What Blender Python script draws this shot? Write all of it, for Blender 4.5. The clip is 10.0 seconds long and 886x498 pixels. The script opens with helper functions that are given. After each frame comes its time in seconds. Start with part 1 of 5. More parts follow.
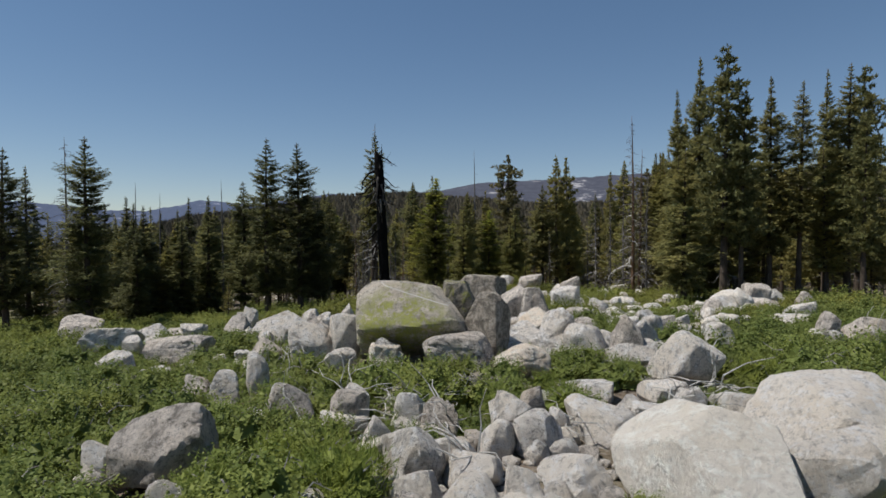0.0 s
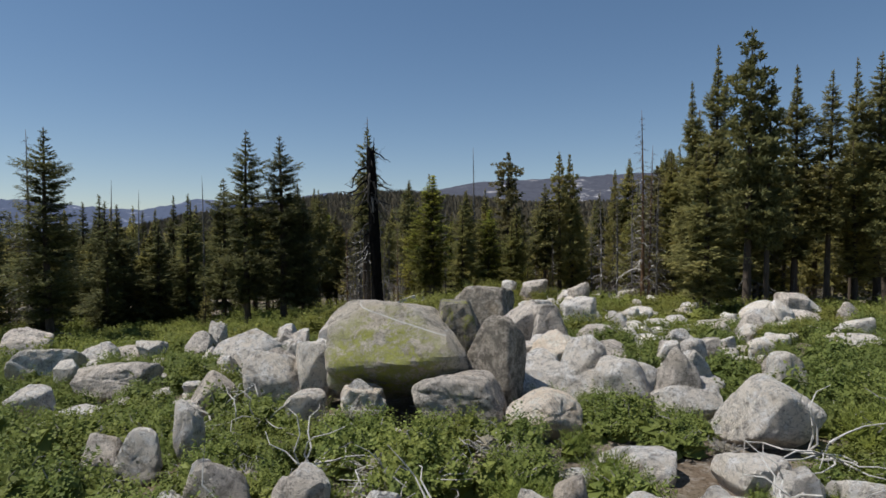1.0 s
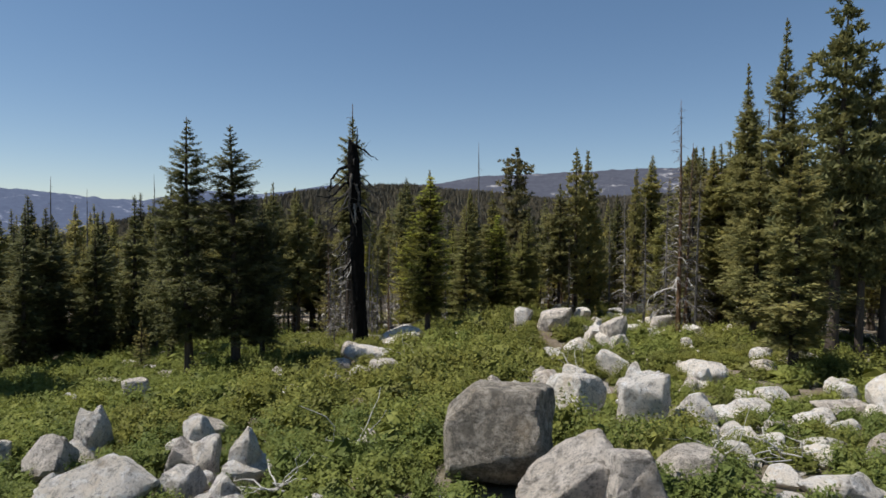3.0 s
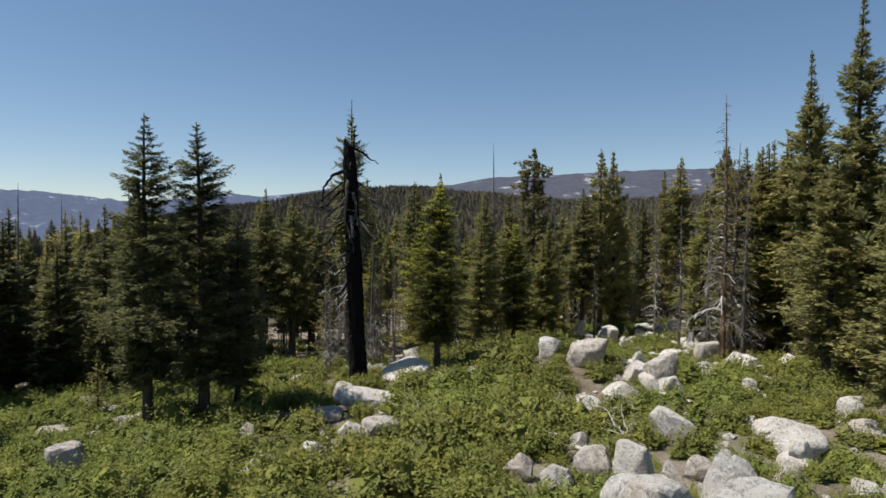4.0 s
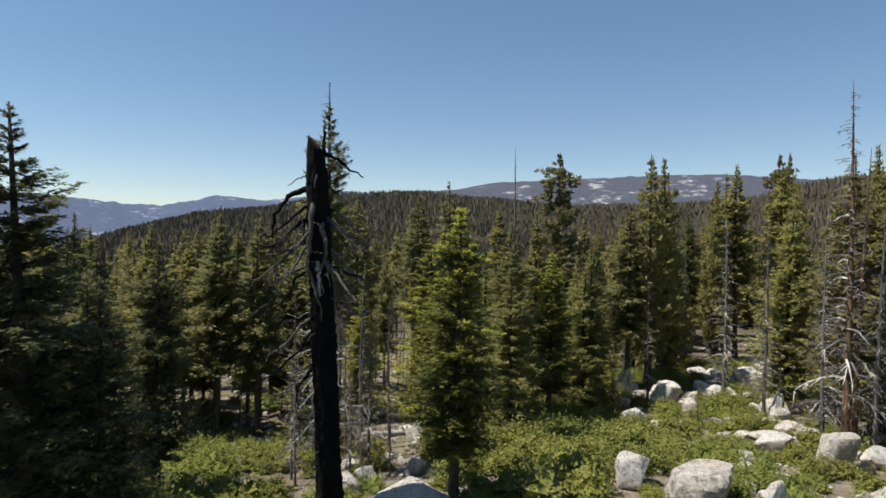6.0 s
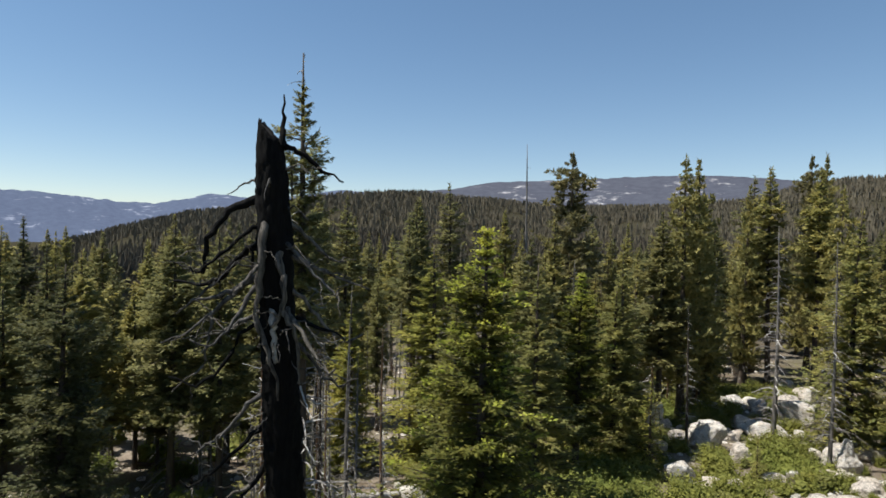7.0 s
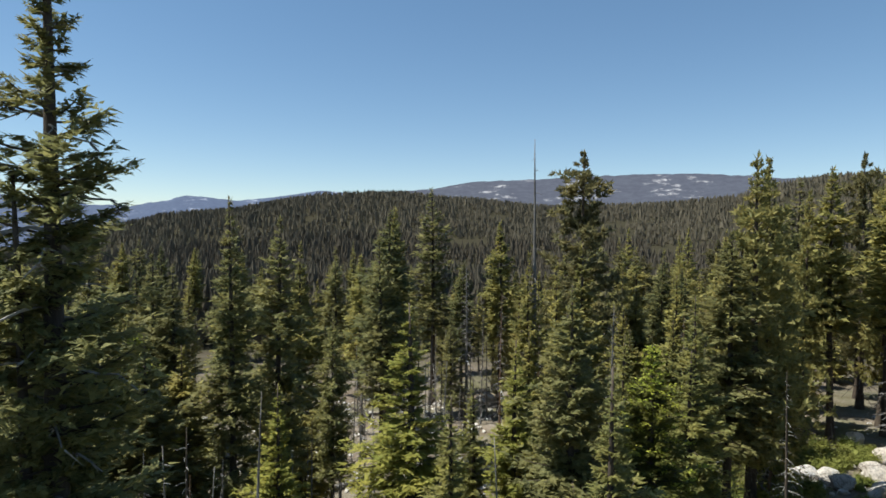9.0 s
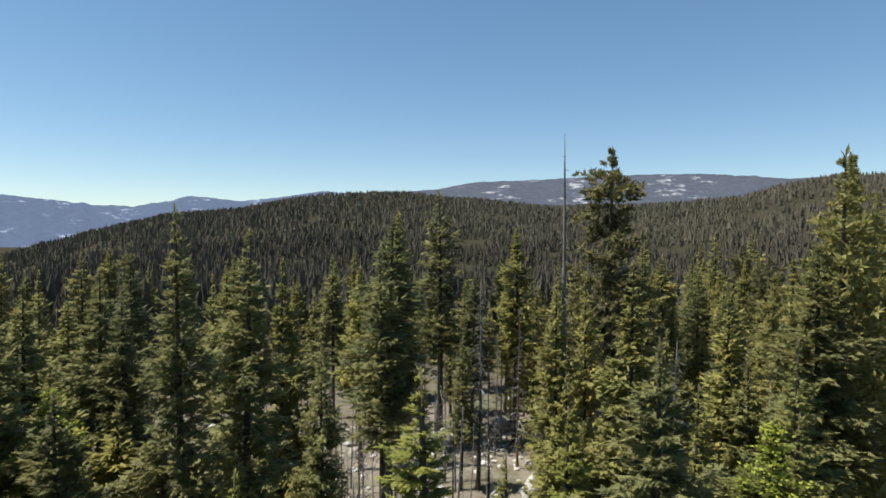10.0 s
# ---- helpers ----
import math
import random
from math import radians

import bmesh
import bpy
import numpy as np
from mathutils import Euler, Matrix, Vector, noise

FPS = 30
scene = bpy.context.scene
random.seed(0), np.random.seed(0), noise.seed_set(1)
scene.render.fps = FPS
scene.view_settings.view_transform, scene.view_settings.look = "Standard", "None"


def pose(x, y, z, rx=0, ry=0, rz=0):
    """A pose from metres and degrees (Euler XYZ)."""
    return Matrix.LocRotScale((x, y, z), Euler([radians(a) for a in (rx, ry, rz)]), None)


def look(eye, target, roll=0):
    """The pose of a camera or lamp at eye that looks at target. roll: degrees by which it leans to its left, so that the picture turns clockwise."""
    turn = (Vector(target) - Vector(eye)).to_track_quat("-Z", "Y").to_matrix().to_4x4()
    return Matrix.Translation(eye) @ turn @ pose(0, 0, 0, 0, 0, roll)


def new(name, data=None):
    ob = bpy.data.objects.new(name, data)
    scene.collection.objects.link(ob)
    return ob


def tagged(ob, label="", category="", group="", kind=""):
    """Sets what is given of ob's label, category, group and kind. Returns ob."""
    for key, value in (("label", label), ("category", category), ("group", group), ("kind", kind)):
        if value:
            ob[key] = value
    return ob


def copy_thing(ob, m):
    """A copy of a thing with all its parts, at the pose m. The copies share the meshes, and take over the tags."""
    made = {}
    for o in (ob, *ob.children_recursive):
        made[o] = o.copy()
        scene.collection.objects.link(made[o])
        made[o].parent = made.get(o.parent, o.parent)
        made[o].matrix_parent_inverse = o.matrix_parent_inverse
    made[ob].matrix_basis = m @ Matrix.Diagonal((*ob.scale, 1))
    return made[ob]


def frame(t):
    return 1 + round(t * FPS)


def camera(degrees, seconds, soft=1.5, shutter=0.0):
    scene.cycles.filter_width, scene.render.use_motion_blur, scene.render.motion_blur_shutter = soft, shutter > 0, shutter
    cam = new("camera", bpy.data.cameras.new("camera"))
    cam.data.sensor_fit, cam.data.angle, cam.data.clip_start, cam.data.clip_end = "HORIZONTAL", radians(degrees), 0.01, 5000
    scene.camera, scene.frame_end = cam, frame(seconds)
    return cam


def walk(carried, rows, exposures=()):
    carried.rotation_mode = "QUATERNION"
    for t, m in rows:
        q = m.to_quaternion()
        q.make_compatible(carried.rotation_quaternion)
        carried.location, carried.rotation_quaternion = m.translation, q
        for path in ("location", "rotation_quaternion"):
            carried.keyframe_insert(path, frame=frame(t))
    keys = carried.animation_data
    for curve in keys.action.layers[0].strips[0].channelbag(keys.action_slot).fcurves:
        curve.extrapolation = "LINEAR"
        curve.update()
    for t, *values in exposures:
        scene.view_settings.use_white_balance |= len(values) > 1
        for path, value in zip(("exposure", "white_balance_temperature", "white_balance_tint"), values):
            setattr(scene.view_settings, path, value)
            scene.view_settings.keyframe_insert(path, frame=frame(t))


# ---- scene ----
cam = camera(74.6, 10.0, 1.6)
PATH = [
    (0, (0.112, -0.079, 2.885), (0.107, 1.92, 2.821), -0.1),
    (0.5, (0.11, 1.906, 2.939), (0.11, 3.905, 2.874), -0.0),
    (1, (0.142, 4.083, 3.063), (0.145, 6.082, 2.996), 0.0),
    (1.5, (0.253, 6.343, 3.296), (0.251, 8.342, 3.224), 0.1),
    (2, (0.308, 8.729, 3.582), (0.311, 10.727, 3.503), 0.4),
    (2.5, (0.352, 11.197, 3.98), (0.345, 13.195, 3.896), 0.5),
    (2.7, (0.332, 12.22, 4.227), (0.329, 14.218, 4.137), 0.6),
    (3.8, (0.437, 18.567, 5.145), (0.407, 20.565, 5.059), 0.6),
    (4, (0.299, 19.853, 5.326), (0.255, 21.851, 5.241), 0.6),
    (4.5, (0.075, 23.007, 5.758), (0.002, 25.004, 5.679), 0.7),
    (5, (-0.113, 26.08, 6.161), (-0.183, 28.078, 6.086), 0.8),
    (5.5, (-0.378, 29.241, 6.507), (-0.446, 31.239, 6.441), 0.7),
    (5.7, (-0.477, 30.552, 6.695), (-0.54, 32.55, 6.628), 0.7),
    (6.8, (-1.433, 38.408, 7.617), (-1.474, 40.406, 7.542), 1.3),
    (7, (-1.508, 39.743, 7.744), (-1.547, 41.741, 7.673), 1.2),
    (7.5, (-1.597, 43.062, 8.141), (-1.604, 45.061, 8.076), 0.8),
    (8, (-1.644, 46.361, 8.576), (-1.661, 48.36, 8.509), 0.5),
    (8.5, (-1.658, 49.733, 9.013), (-1.646, 51.731, 8.942), 0.7),
    (9, (-1.791, 52.869, 9.351), (-1.766, 54.867, 9.28), 0.6),
    (9.5, (-1.952, 55.895, 9.738), (-1.956, 57.893, 9.66), 0.6),
    (10, (-2.271, 59.083, 9.925), (-2.256, 61.082, 9.855), 0.6),
]
walk(cam, [(t, look(eye, target, roll)) for t, eye, target, roll in PATH],
     [(0.0, 0.05, 6250, 11), (1.0, 0.12, 6250, 11), (2.5, 0.25, 6300, 11), (4.5, 0.48, 6380, 10), (5.6, 0.60, 6400, 9), (7.5, 0.68, 6350, 8), (9.0, 0.73, 6250, 5), (10.0, 0.76, 6200, 4)])

# ---- light and sky ----
SUN_AZIMUTH, SUN_HEIGHT = -92.0, 61.0      # degrees from the way ahead (minus: to the left), degrees up
world = bpy.data.worlds.new("sky")
scene.world = world
world.use_nodes = True
wn = world.node_tree
sky = wn.nodes.new("ShaderNodeTexSky")
sky.sky_type = "NISHITA"
sky.sun_disc = False
sky.sun_elevation = radians(SUN_HEIGHT)
sky.sun_rotation = radians(SUN_AZIMUTH)
sky.altitude = 1900
sky.air_density, sky.dust_density, sky.ozone_density = 1.0, 0.2, 0.6
clear_air = wn.nodes.new("ShaderNodeHueSaturation")
clear_air.inputs["Hue"].default_value = 0.5
clear_air.inputs["Saturation"].default_value = 1.18
wn.links.new(sky.outputs["Color"], clear_air.inputs["Color"])
even = wn.nodes.new("ShaderNodeGamma")
even.inputs["Gamma"].default_value = 0.78
wn.links.new(clear_air.outputs["Color"], even.inputs["Color"])
wn.links.new(even.outputs["Color"], wn.nodes["Background"].inputs["Color"])
wn.nodes["Background"].inputs["Strength"].default_value = 0.111
sun = new("sun", bpy.data.lights.new("sun", "SUN"))
sun.data.energy, sun.data.angle, sun.data.color = 4.6, radians(0.5), (1.0, 0.95, 0.87)
sa, se = radians(SUN_AZIMUTH), radians(SUN_HEIGHT)
SUNWARD = Vector((math.sin(sa) * math.cos(se), math.cos(sa) * math.cos(se), math.sin(se)))
sun.matrix_world = look(SUNWARD * 200, (0, 0, 0))


# ---- materials ----
def material(name, rough=0.8):
    m = bpy.data.materials.new(name)
    m.use_nodes = True
    t = m.node_tree
    b = t.nodes["Principled BSDF"]
    b.inputs["Roughness"].default_value = rough
    b.inputs["Specular IOR Level"].default_value = 0.25
    return m, t, b


def rgb(c):
    return (c[0], c[1], c[2], 1.0)


def noise_node(t, coords, scale, detail=6.0, rough=0.6, distort=0.0):
    n = t.nodes.new("ShaderNodeTexNoise")
    n.inputs["Scale"].default_value = scale
    n.inputs["Detail"].default_value = detail
    n.inputs["Roughness"].default_value = rough
    n.inputs["Distortion"].default_value = distort
    t.links.new(coords, n.inputs["Vector"])
    return n.outputs["Fac"]


def ramp(t, fac, a, b, lo=0.0, hi=1.0):
    n = t.nodes.new("ShaderNodeMapRange")
    n.clamp = True
    n.inputs["From Min"].default_value, n.inputs["From Max"].default_value = a, b
    n.inputs["To Min"].default_value, n.inputs["To Max"].default_value = lo, hi
    t.links.new(fac, n.inputs["Value"])
    return n.outputs["Result"]


def mix(t, fac, a, b, mode="MIX"):
    n = t.nodes.new("ShaderNodeMix")
    n.data_type, n.blend_type = "RGBA", mode
    for sock, v in ((n.inputs["Factor"], fac), (n.inputs["A"], a), (n.inputs["B"], b)):
        if isinstance(v, (int, float)):
            sock.default_value = v
        elif isinstance(v, tuple):
            sock.default_value = rgb(v)
        else:
            t.links.new(v, sock)
    return n.outputs["Result"]


def times(t, a, b):
    n = t.nodes.new("ShaderNodeMath")
    n.operation = "MULTIPLY"
    for sock, v in zip(n.inputs, (a, b)):
        if isinstance(v, (int, float)):
            sock.default_value = v
        else:
            t.links.new(v, sock)
    return n.outputs["Value"]


def bump(t, b, height, strength=0.4, distance=0.05):
    n = t.nodes.new("ShaderNodeBump")
    n.inputs["Strength"].default_value, n.inputs["Distance"].default_value = strength, distance
    t.links.new(height, n.inputs["Height"])
    t.links.new(n.outputs["Normal"], b.inputs["Normal"])


def place(t):
    return t.nodes.new("ShaderNodeNewGeometry").outputs["Position"]


def local(t):
    return t.nodes.new("ShaderNodeTexCoord").outputs["Object"]


def chance(t):
    return t.nodes.new("ShaderNodeObjectInfo").outputs["Random"]


def island(t):
    return t.nodes.new("ShaderNodeNewGeometry").outputs["Random Per Island"]


def granite(name, base, dark, cover, moss=0.0, spots=0.5, crusty=1.0):
    """Weathered granite: pale grain, dark lichen, rusty stains and, with moss, yellow-green lichen."""
    m, t, b = material(name, 0.88)
    p = place(t)
    tone = mix(t, ramp(t, chance(t), 0, 1), tuple(0.82 * v for v in base), base)
    tone = mix(t, ramp(t, noise_node(t, p, 0.9, 5), 0.35, 0.7), tone, (base[0] * 0.96, base[1] * 0.92, base[2] * 0.85))
    grain = noise_node(t, p, 60, 4, 0.7)
    tone = mix(t, ramp(t, grain, 0.50, 0.72, 0, 0.5 * crusty), tone, tuple(0.42 * v for v in base))
    patch = noise_node(t, p, 2.6, 12, 0.78, 0.5)
    tone = mix(t, ramp(t, patch, cover - 0.065, cover + 0.035, 0, 0.85 * crusty), tone, dark)
    fine = noise_node(t, p, 7, 10, 0.82, 0.4)
    tone = mix(t, ramp(t, noise_node(t, p, 3.4, 8, 0.75, 0.3), 0.50, 0.60, 0, 0.55), tone, tuple(min(0.9, 1.3 * v) for v in base))
    tone = mix(t, ramp(t, fine, 0.54, 0.60, 0, 0.7 * crusty), tone, tuple(0.7 * v for v in dark))
    crust = times(t, ramp(t, noise_node(t, p, 13, 9, 0.85), 0.54, 0.58), ramp(t, noise_node(t, p, 1.7, 4, 0.6), 0.40, 0.56))
    tone = mix(t, times(t, crust, 0.85 * crusty), tone, tuple(0.7 * v for v in dark))
    flake = times(t, ramp(t, noise_node(t, p, 9, 9, 0.85), 0.57, 0.60), ramp(t, noise_node(t, p, 1.1, 4, 0.6), 0.45, 0.58))
    tone = mix(t, times(t, flake, 0.8), tone, tuple(min(0.9, 1.25 * v) for v in base))
    tone = mix(t, ramp(t, noise_node(t, p, 1.2, 6, 0.65), 0.56, 0.70, 0, spots), tone, (base[0] * 0.72, base[1] * 0.62, base[2] * 0.48))
    if moss:
        green = noise_node(t, p, 1.9, 12, 0.78, 0.4)
        facing = t.nodes.new("ShaderNodeSeparateXYZ")
        t.links.new(t.nodes.new("ShaderNodeNewGeometry").outputs["Normal"], facing.inputs[0])
        shady = times(t, ramp(t, facing.outputs["Y"], -0.25, -0.55), ramp(t, green, 0.515 - moss, 0.585 - moss, 0, 0.9))
        if moss > 0.05:
            apart = t.nodes.new("ShaderNodeVectorMath")
            apart.operation = "DISTANCE"
            t.links.new(p, apart.inputs[0])
            apart.inputs[1].default_value = (-1.25, 17.1, -0.15)
            shady = times(t, times(t, shady, ramp(t, fine, 0.40, 0.49, 0.25, 1)), ramp(t, apart.outputs["Value"], 1.85, 1.05))
        tone = mix(t, shady, tone, mix(t, ramp(t, fine, 0.38, 0.62), (0.20, 0.205, 0.055), (0.48, 0.49, 0.10)))
        if moss > 0.05:
            vein = t.nodes.new("ShaderNodeVectorMath")
            vein.operation = "DOT_PRODUCT"
            wob = t.nodes.new("ShaderNodeVectorMath")
            wob.operation = "MULTIPLY_ADD"
            n3 = t.nodes.new("ShaderNodeTexNoise")
            n3.inputs["Scale"].default_value = 1.3
            t.links.new(p, n3.inputs["Vector"])
            t.links.new(n3.outputs["Color"], wob.inputs[0])
            wob.inputs[1].default_value = (0.03, 0.03, 0.03)
            t.links.new(p, wob.inputs[2])
            t.links.new(wob.outputs["Vector"], vein.inputs[0])
            vein.inputs[1].default_value = (0.27, 0.0, 0.96)
            line = times(t, ramp(t, vein.outputs["Value"], 0.655, 0.665), ramp(t, vein.outputs["Value"], 0.69, 0.68))
            line = times(t, line, ramp(t, facing.outputs["Y"], 0.0, -0.2))
            tone = mix(t, times(t, line, 0.95), tone, (0.72, 0.70, 0.65))
    t.links.new(tone, b.inputs["Base Color"])
    high = mix(t, 0.4, noise_node(t, p, 4.0, 10, 0.75, 0.3), noise_node(t, p, 22, 8, 0.8))
    bump(t, b, high, 1.0, 0.08 + 0.18 * crusty)
    return m


def foliage(name, a, c, thin=0.3, rough=0.55, gaps=0.0, grain=16.0, dry=0.0):
    """Leaves and needles: a colour for each tree and each twig, some light coming through."""
    m, t, b = material(name, rough)
    b.inputs["Specular IOR Level"].default_value = 0.12
    tone = mix(t, island(t), a, c)
    tone = mix(t, ramp(t, chance(t), 0, 1, 0, 0.55), tone, (a[0] * 0.8, a[1] * 0.75, a[2] * 0.85))
    tone = mix(t, ramp(t, noise_node(t, place(t), 0.5, 3), 0.45, 0.75, 0, 0.4), tone, (c[0] * 1.25, c[1] * 1.05, c[2] * 0.9))
    if dry:
        tone = mix(t, ramp(t, noise_node(t, place(t), 0.55, 4, 0.6), 0.56, 0.66, 0, dry), tone, (0.225, 0.205, 0.110))
    t.links.new(tone, b.inputs["Base Color"])
    through_leaf = t.nodes.new("ShaderNodeBsdfTranslucent")
    t.links.new(tone, through_leaf.inputs["Color"])
    blend = t.nodes.new("ShaderNodeMixShader")
    blend.inputs["Fac"].default_value = thin
    t.links.new(b.outputs["BSDF"], blend.inputs[1])
    t.links.new(through_leaf.outputs["BSDF"], blend.inputs[2])
    out = blend.outputs["Shader"]
    if gaps:
        clear = t.nodes.new("ShaderNodeBsdfTransparent")
        comb = t.nodes.new("ShaderNodeMixShader")
        t.links.new(ramp(t, noise_node(t, local(t), grain, 2, 0.6), gaps - 0.015, gaps + 0.015, 1, 0), comb.inputs["Fac"])
        t.links.new(out, comb.inputs[1])
        t.links.new(clear.outputs["BSDF"], comb.inputs[2])
        out = comb.outputs["Shader"]
    t.links.new(out, t.nodes["Material Output"].inputs["Surface"])
    return m


def bark(name, a, c, scale=6.0, depth=0.04):
    m, t, b = material(name, 0.9)
    stretch = t.nodes.new("ShaderNodeMapping")
    stretch.inputs["Scale"].default_value = (1.0, 1.0, 0.16)
    t.links.new(local(t), stretch.inputs["Vector"])
    n = noise_node(t, stretch.outputs["Vector"], scale, 8, 0.7, 0.4)
    big = noise_node(t, local(t), 0.7, 4)
    tone = mix(t, ramp(t, n, 0.35, 0.65), a, c)
    tone = mix(t, ramp(t, big, 0.45, 0.7, 0, 0.5), tone, tuple(0.6 * v for v in a))
    t.links.new(tone, b.inputs["Base Color"])
    bump(t, b, n, 0.9, depth)
    return m


def earth():
    """Dry mountain soil with litter, gravel and low green cover."""
    m, t, b = material("forest_floor", 0.95)
    p = place(t)
    tone = mix(t, ramp(t, noise_node(t, p, 0.35, 6), 0.35, 0.65), (0.16, 0.12, 0.085), (0.28, 0.235, 0.185))
    tone = mix(t, ramp(t, noise_node(t, p, 5, 8, 0.7), 0.50, 0.68, 0, 0.8), tone, (0.34, 0.31, 0.27))
    tone = mix(t, ramp(t, noise_node(t, p, 14, 6, 0.7), 0.50, 0.62, 0, 0.6), tone, (0.05, 0.035, 0.022))
    tone = mix(t, ramp(t, noise_node(t, p, 0.12, 5), 0.46, 0.66, 0, 0.6), tone, (0.085, 0.10, 0.035))
    # Far ground turns dark brown between 112 and 165 m from the origin.
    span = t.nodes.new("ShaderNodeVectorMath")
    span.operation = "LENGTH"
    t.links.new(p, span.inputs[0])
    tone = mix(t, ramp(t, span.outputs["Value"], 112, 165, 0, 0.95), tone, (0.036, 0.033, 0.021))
    t.links.new(tone, b.inputs["Base Color"])
    b.inputs["Specular IOR Level"].default_value = 0.0
    bump(t, b, noise_node(t, p, 7, 9, 0.75), 0.8, 0.10)
    return m


def distance_rock(name, woods, stone, amount, haze_tint, glow):
    """Far mountainsides: woods and bare granite, the lit haze in front painted in as emission."""
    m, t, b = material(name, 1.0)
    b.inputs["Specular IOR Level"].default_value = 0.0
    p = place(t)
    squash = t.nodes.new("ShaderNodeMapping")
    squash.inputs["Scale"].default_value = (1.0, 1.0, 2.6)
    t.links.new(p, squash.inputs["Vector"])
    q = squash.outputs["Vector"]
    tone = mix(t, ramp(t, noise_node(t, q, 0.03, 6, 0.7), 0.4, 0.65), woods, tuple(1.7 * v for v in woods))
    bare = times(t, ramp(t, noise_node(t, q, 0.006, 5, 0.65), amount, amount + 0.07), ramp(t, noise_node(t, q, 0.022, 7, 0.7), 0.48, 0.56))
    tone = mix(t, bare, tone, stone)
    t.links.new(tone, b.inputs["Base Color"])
    b.inputs["Emission Color"].default_value = rgb(haze_tint)
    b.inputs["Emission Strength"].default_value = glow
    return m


GRANITE = granite("pale_granite", (0.824, 0.765, 0.689), (0.247, 0.228, 0.204), 0.58)
GRANITE_WHITE = granite("bleached_granite", (0.855, 0.790, 0.703), (0.340, 0.305, 0.262), 0.62, 0.0, 0.35, 0.8)
GRANITE_CREAM = granite("cream_granite", (0.78, 0.725, 0.64), (0.36, 0.33, 0.285), 0.64, 0.0, 0.35, 0.45)
GRANITE_GREY = granite("lichen_grey_granite", (0.693, 0.625, 0.552), (0.200, 0.179, 0.154), 0.55)
GRANITE_MOSS = granite("green_lichen_granite", (0.632, 0.571, 0.482), (0.224, 0.207, 0.169), 0.575, 0.075)
GRANITE_DARK = granite("dark_lichen_granite", (0.428, 0.389, 0.318), (0.112, 0.106, 0.082), 0.52, 0.02)
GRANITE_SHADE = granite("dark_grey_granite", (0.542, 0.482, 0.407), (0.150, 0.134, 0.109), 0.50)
GRANITE_TAN = granite("tan_granite", (0.883, 0.768, 0.636), (0.336, 0.291, 0.234), 0.62)
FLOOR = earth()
FIR_DARK = foliage("dark_fir_needles", (0.083, 0.093, 0.044), (0.216, 0.218, 0.083), 0.42, 0.6, 0.42, 22)
FIR = foliage("fir_needles", (0.181, 0.188, 0.065), (0.424, 0.375, 0.116), 0.42, 0.6)
FIR_NEAR = foliage("near_fir_needles", (0.165, 0.183, 0.065), (0.384, 0.359, 0.116), 0.42, 0.6, 0.42, 26)
FIR_OLD = foliage("old_fir_needles", (0.147, 0.157, 0.067), (0.349, 0.323, 0.119), 0.42, 0.6, 0.42, 24)
FIR_BRIGHT = foliage("bright_fir_needles", (0.203, 0.226, 0.053), (0.483, 0.440, 0.103), 0.42, 0.6, 0.42, 26)
FIR_LIME = foliage("fresh_fir_needles", (0.103, 0.119, 0.029), (0.245, 0.238, 0.053), 0.42, 0.6, 0.42, 26)
NEW_GROWTH = foliage("lime_new_growth", (0.311, 0.359, 0.049), (0.524, 0.530, 0.098), 0.40, 0.5)
PINE_DEEP = foliage("deep_green_pine_needles", (0.107, 0.123, 0.055), (0.275, 0.262, 0.096), 0.42, 0.6)
PINE_DARK = foliage("dark_pine_needles", (0.118, 0.119, 0.059), (0.287, 0.253, 0.107), 0.42, 0.6)
PINE = foliage("pine_needles", (0.197, 0.199, 0.074), (0.451, 0.397, 0.136), 0.42, 0.6)
# Needle colour lightened to hold the haze; its brown-grey also covers dead trees.
HAZED_WOODS = foliage("hazed_fir_needles", (0.120, 0.108, 0.078), (0.225, 0.198, 0.140), 0.40)
LEAF = foliage("shrub_leaves", (0.119, 0.162, 0.041), (0.284, 0.324, 0.088), 0.38, 0.55)
LEAF_FINE = foliage("feathery_shrub_leaves", (0.140, 0.190, 0.038), (0.300, 0.345, 0.078), 0.38, 0.55)
LEAF_MAT = foliage("mat_shrub_leaves", (0.120, 0.139, 0.033), (0.320, 0.327, 0.079), 0.36, 0.65, dry=0.4)
LEAF_EDGE = foliage("edge_shrub_leaves", (0.125, 0.159, 0.037), (0.312, 0.342, 0.084), 0.36, 0.65, dry=0.2)
LEAF_DRY = foliage("dry_shrub_twigs", (0.22, 0.20, 0.15), (0.34, 0.31, 0.24), 0.1, 0.8)


BARK = bark("fir_bark", (0.045, 0.034, 0.026), (0.115, 0.090, 0.068))
BARK_PALE = bark("weathered_grey_wood", (0.17, 0.155, 0.14), (0.42, 0.40, 0.37), 9.0, 0.02)
BARK_GREY = bark("grey_dead_bark", (0.075, 0.065, 0.055), (0.24, 0.225, 0.205))
BLEACHED = bark("bleached_dead_wood", (0.34, 0.32, 0.29), (0.66, 0.63, 0.58), 9.0, 0.01)
TWIG_GREY = bark("grey_dead_twigs", (0.10, 0.088, 0.080), (0.27, 0.245, 0.225))
BARK_RUST = bark("rust_bark", (0.10, 0.060, 0.035), (0.25, 0.150, 0.085))
CHAR = bark("charred_wood", (0.003, 0.003, 0.003), (0.011, 0.010, 0.009), 8.0, 0.06)
for m in (CHAR,):
    m.node_tree.nodes["Principled BSDF"].inputs["Specular IOR Level"].default_value = 0.12
CHAR_MID = bark("scorched_grey_wood", (0.012, 0.011, 0.010), (0.13, 0.12, 0.11), 7.0, 0.03)
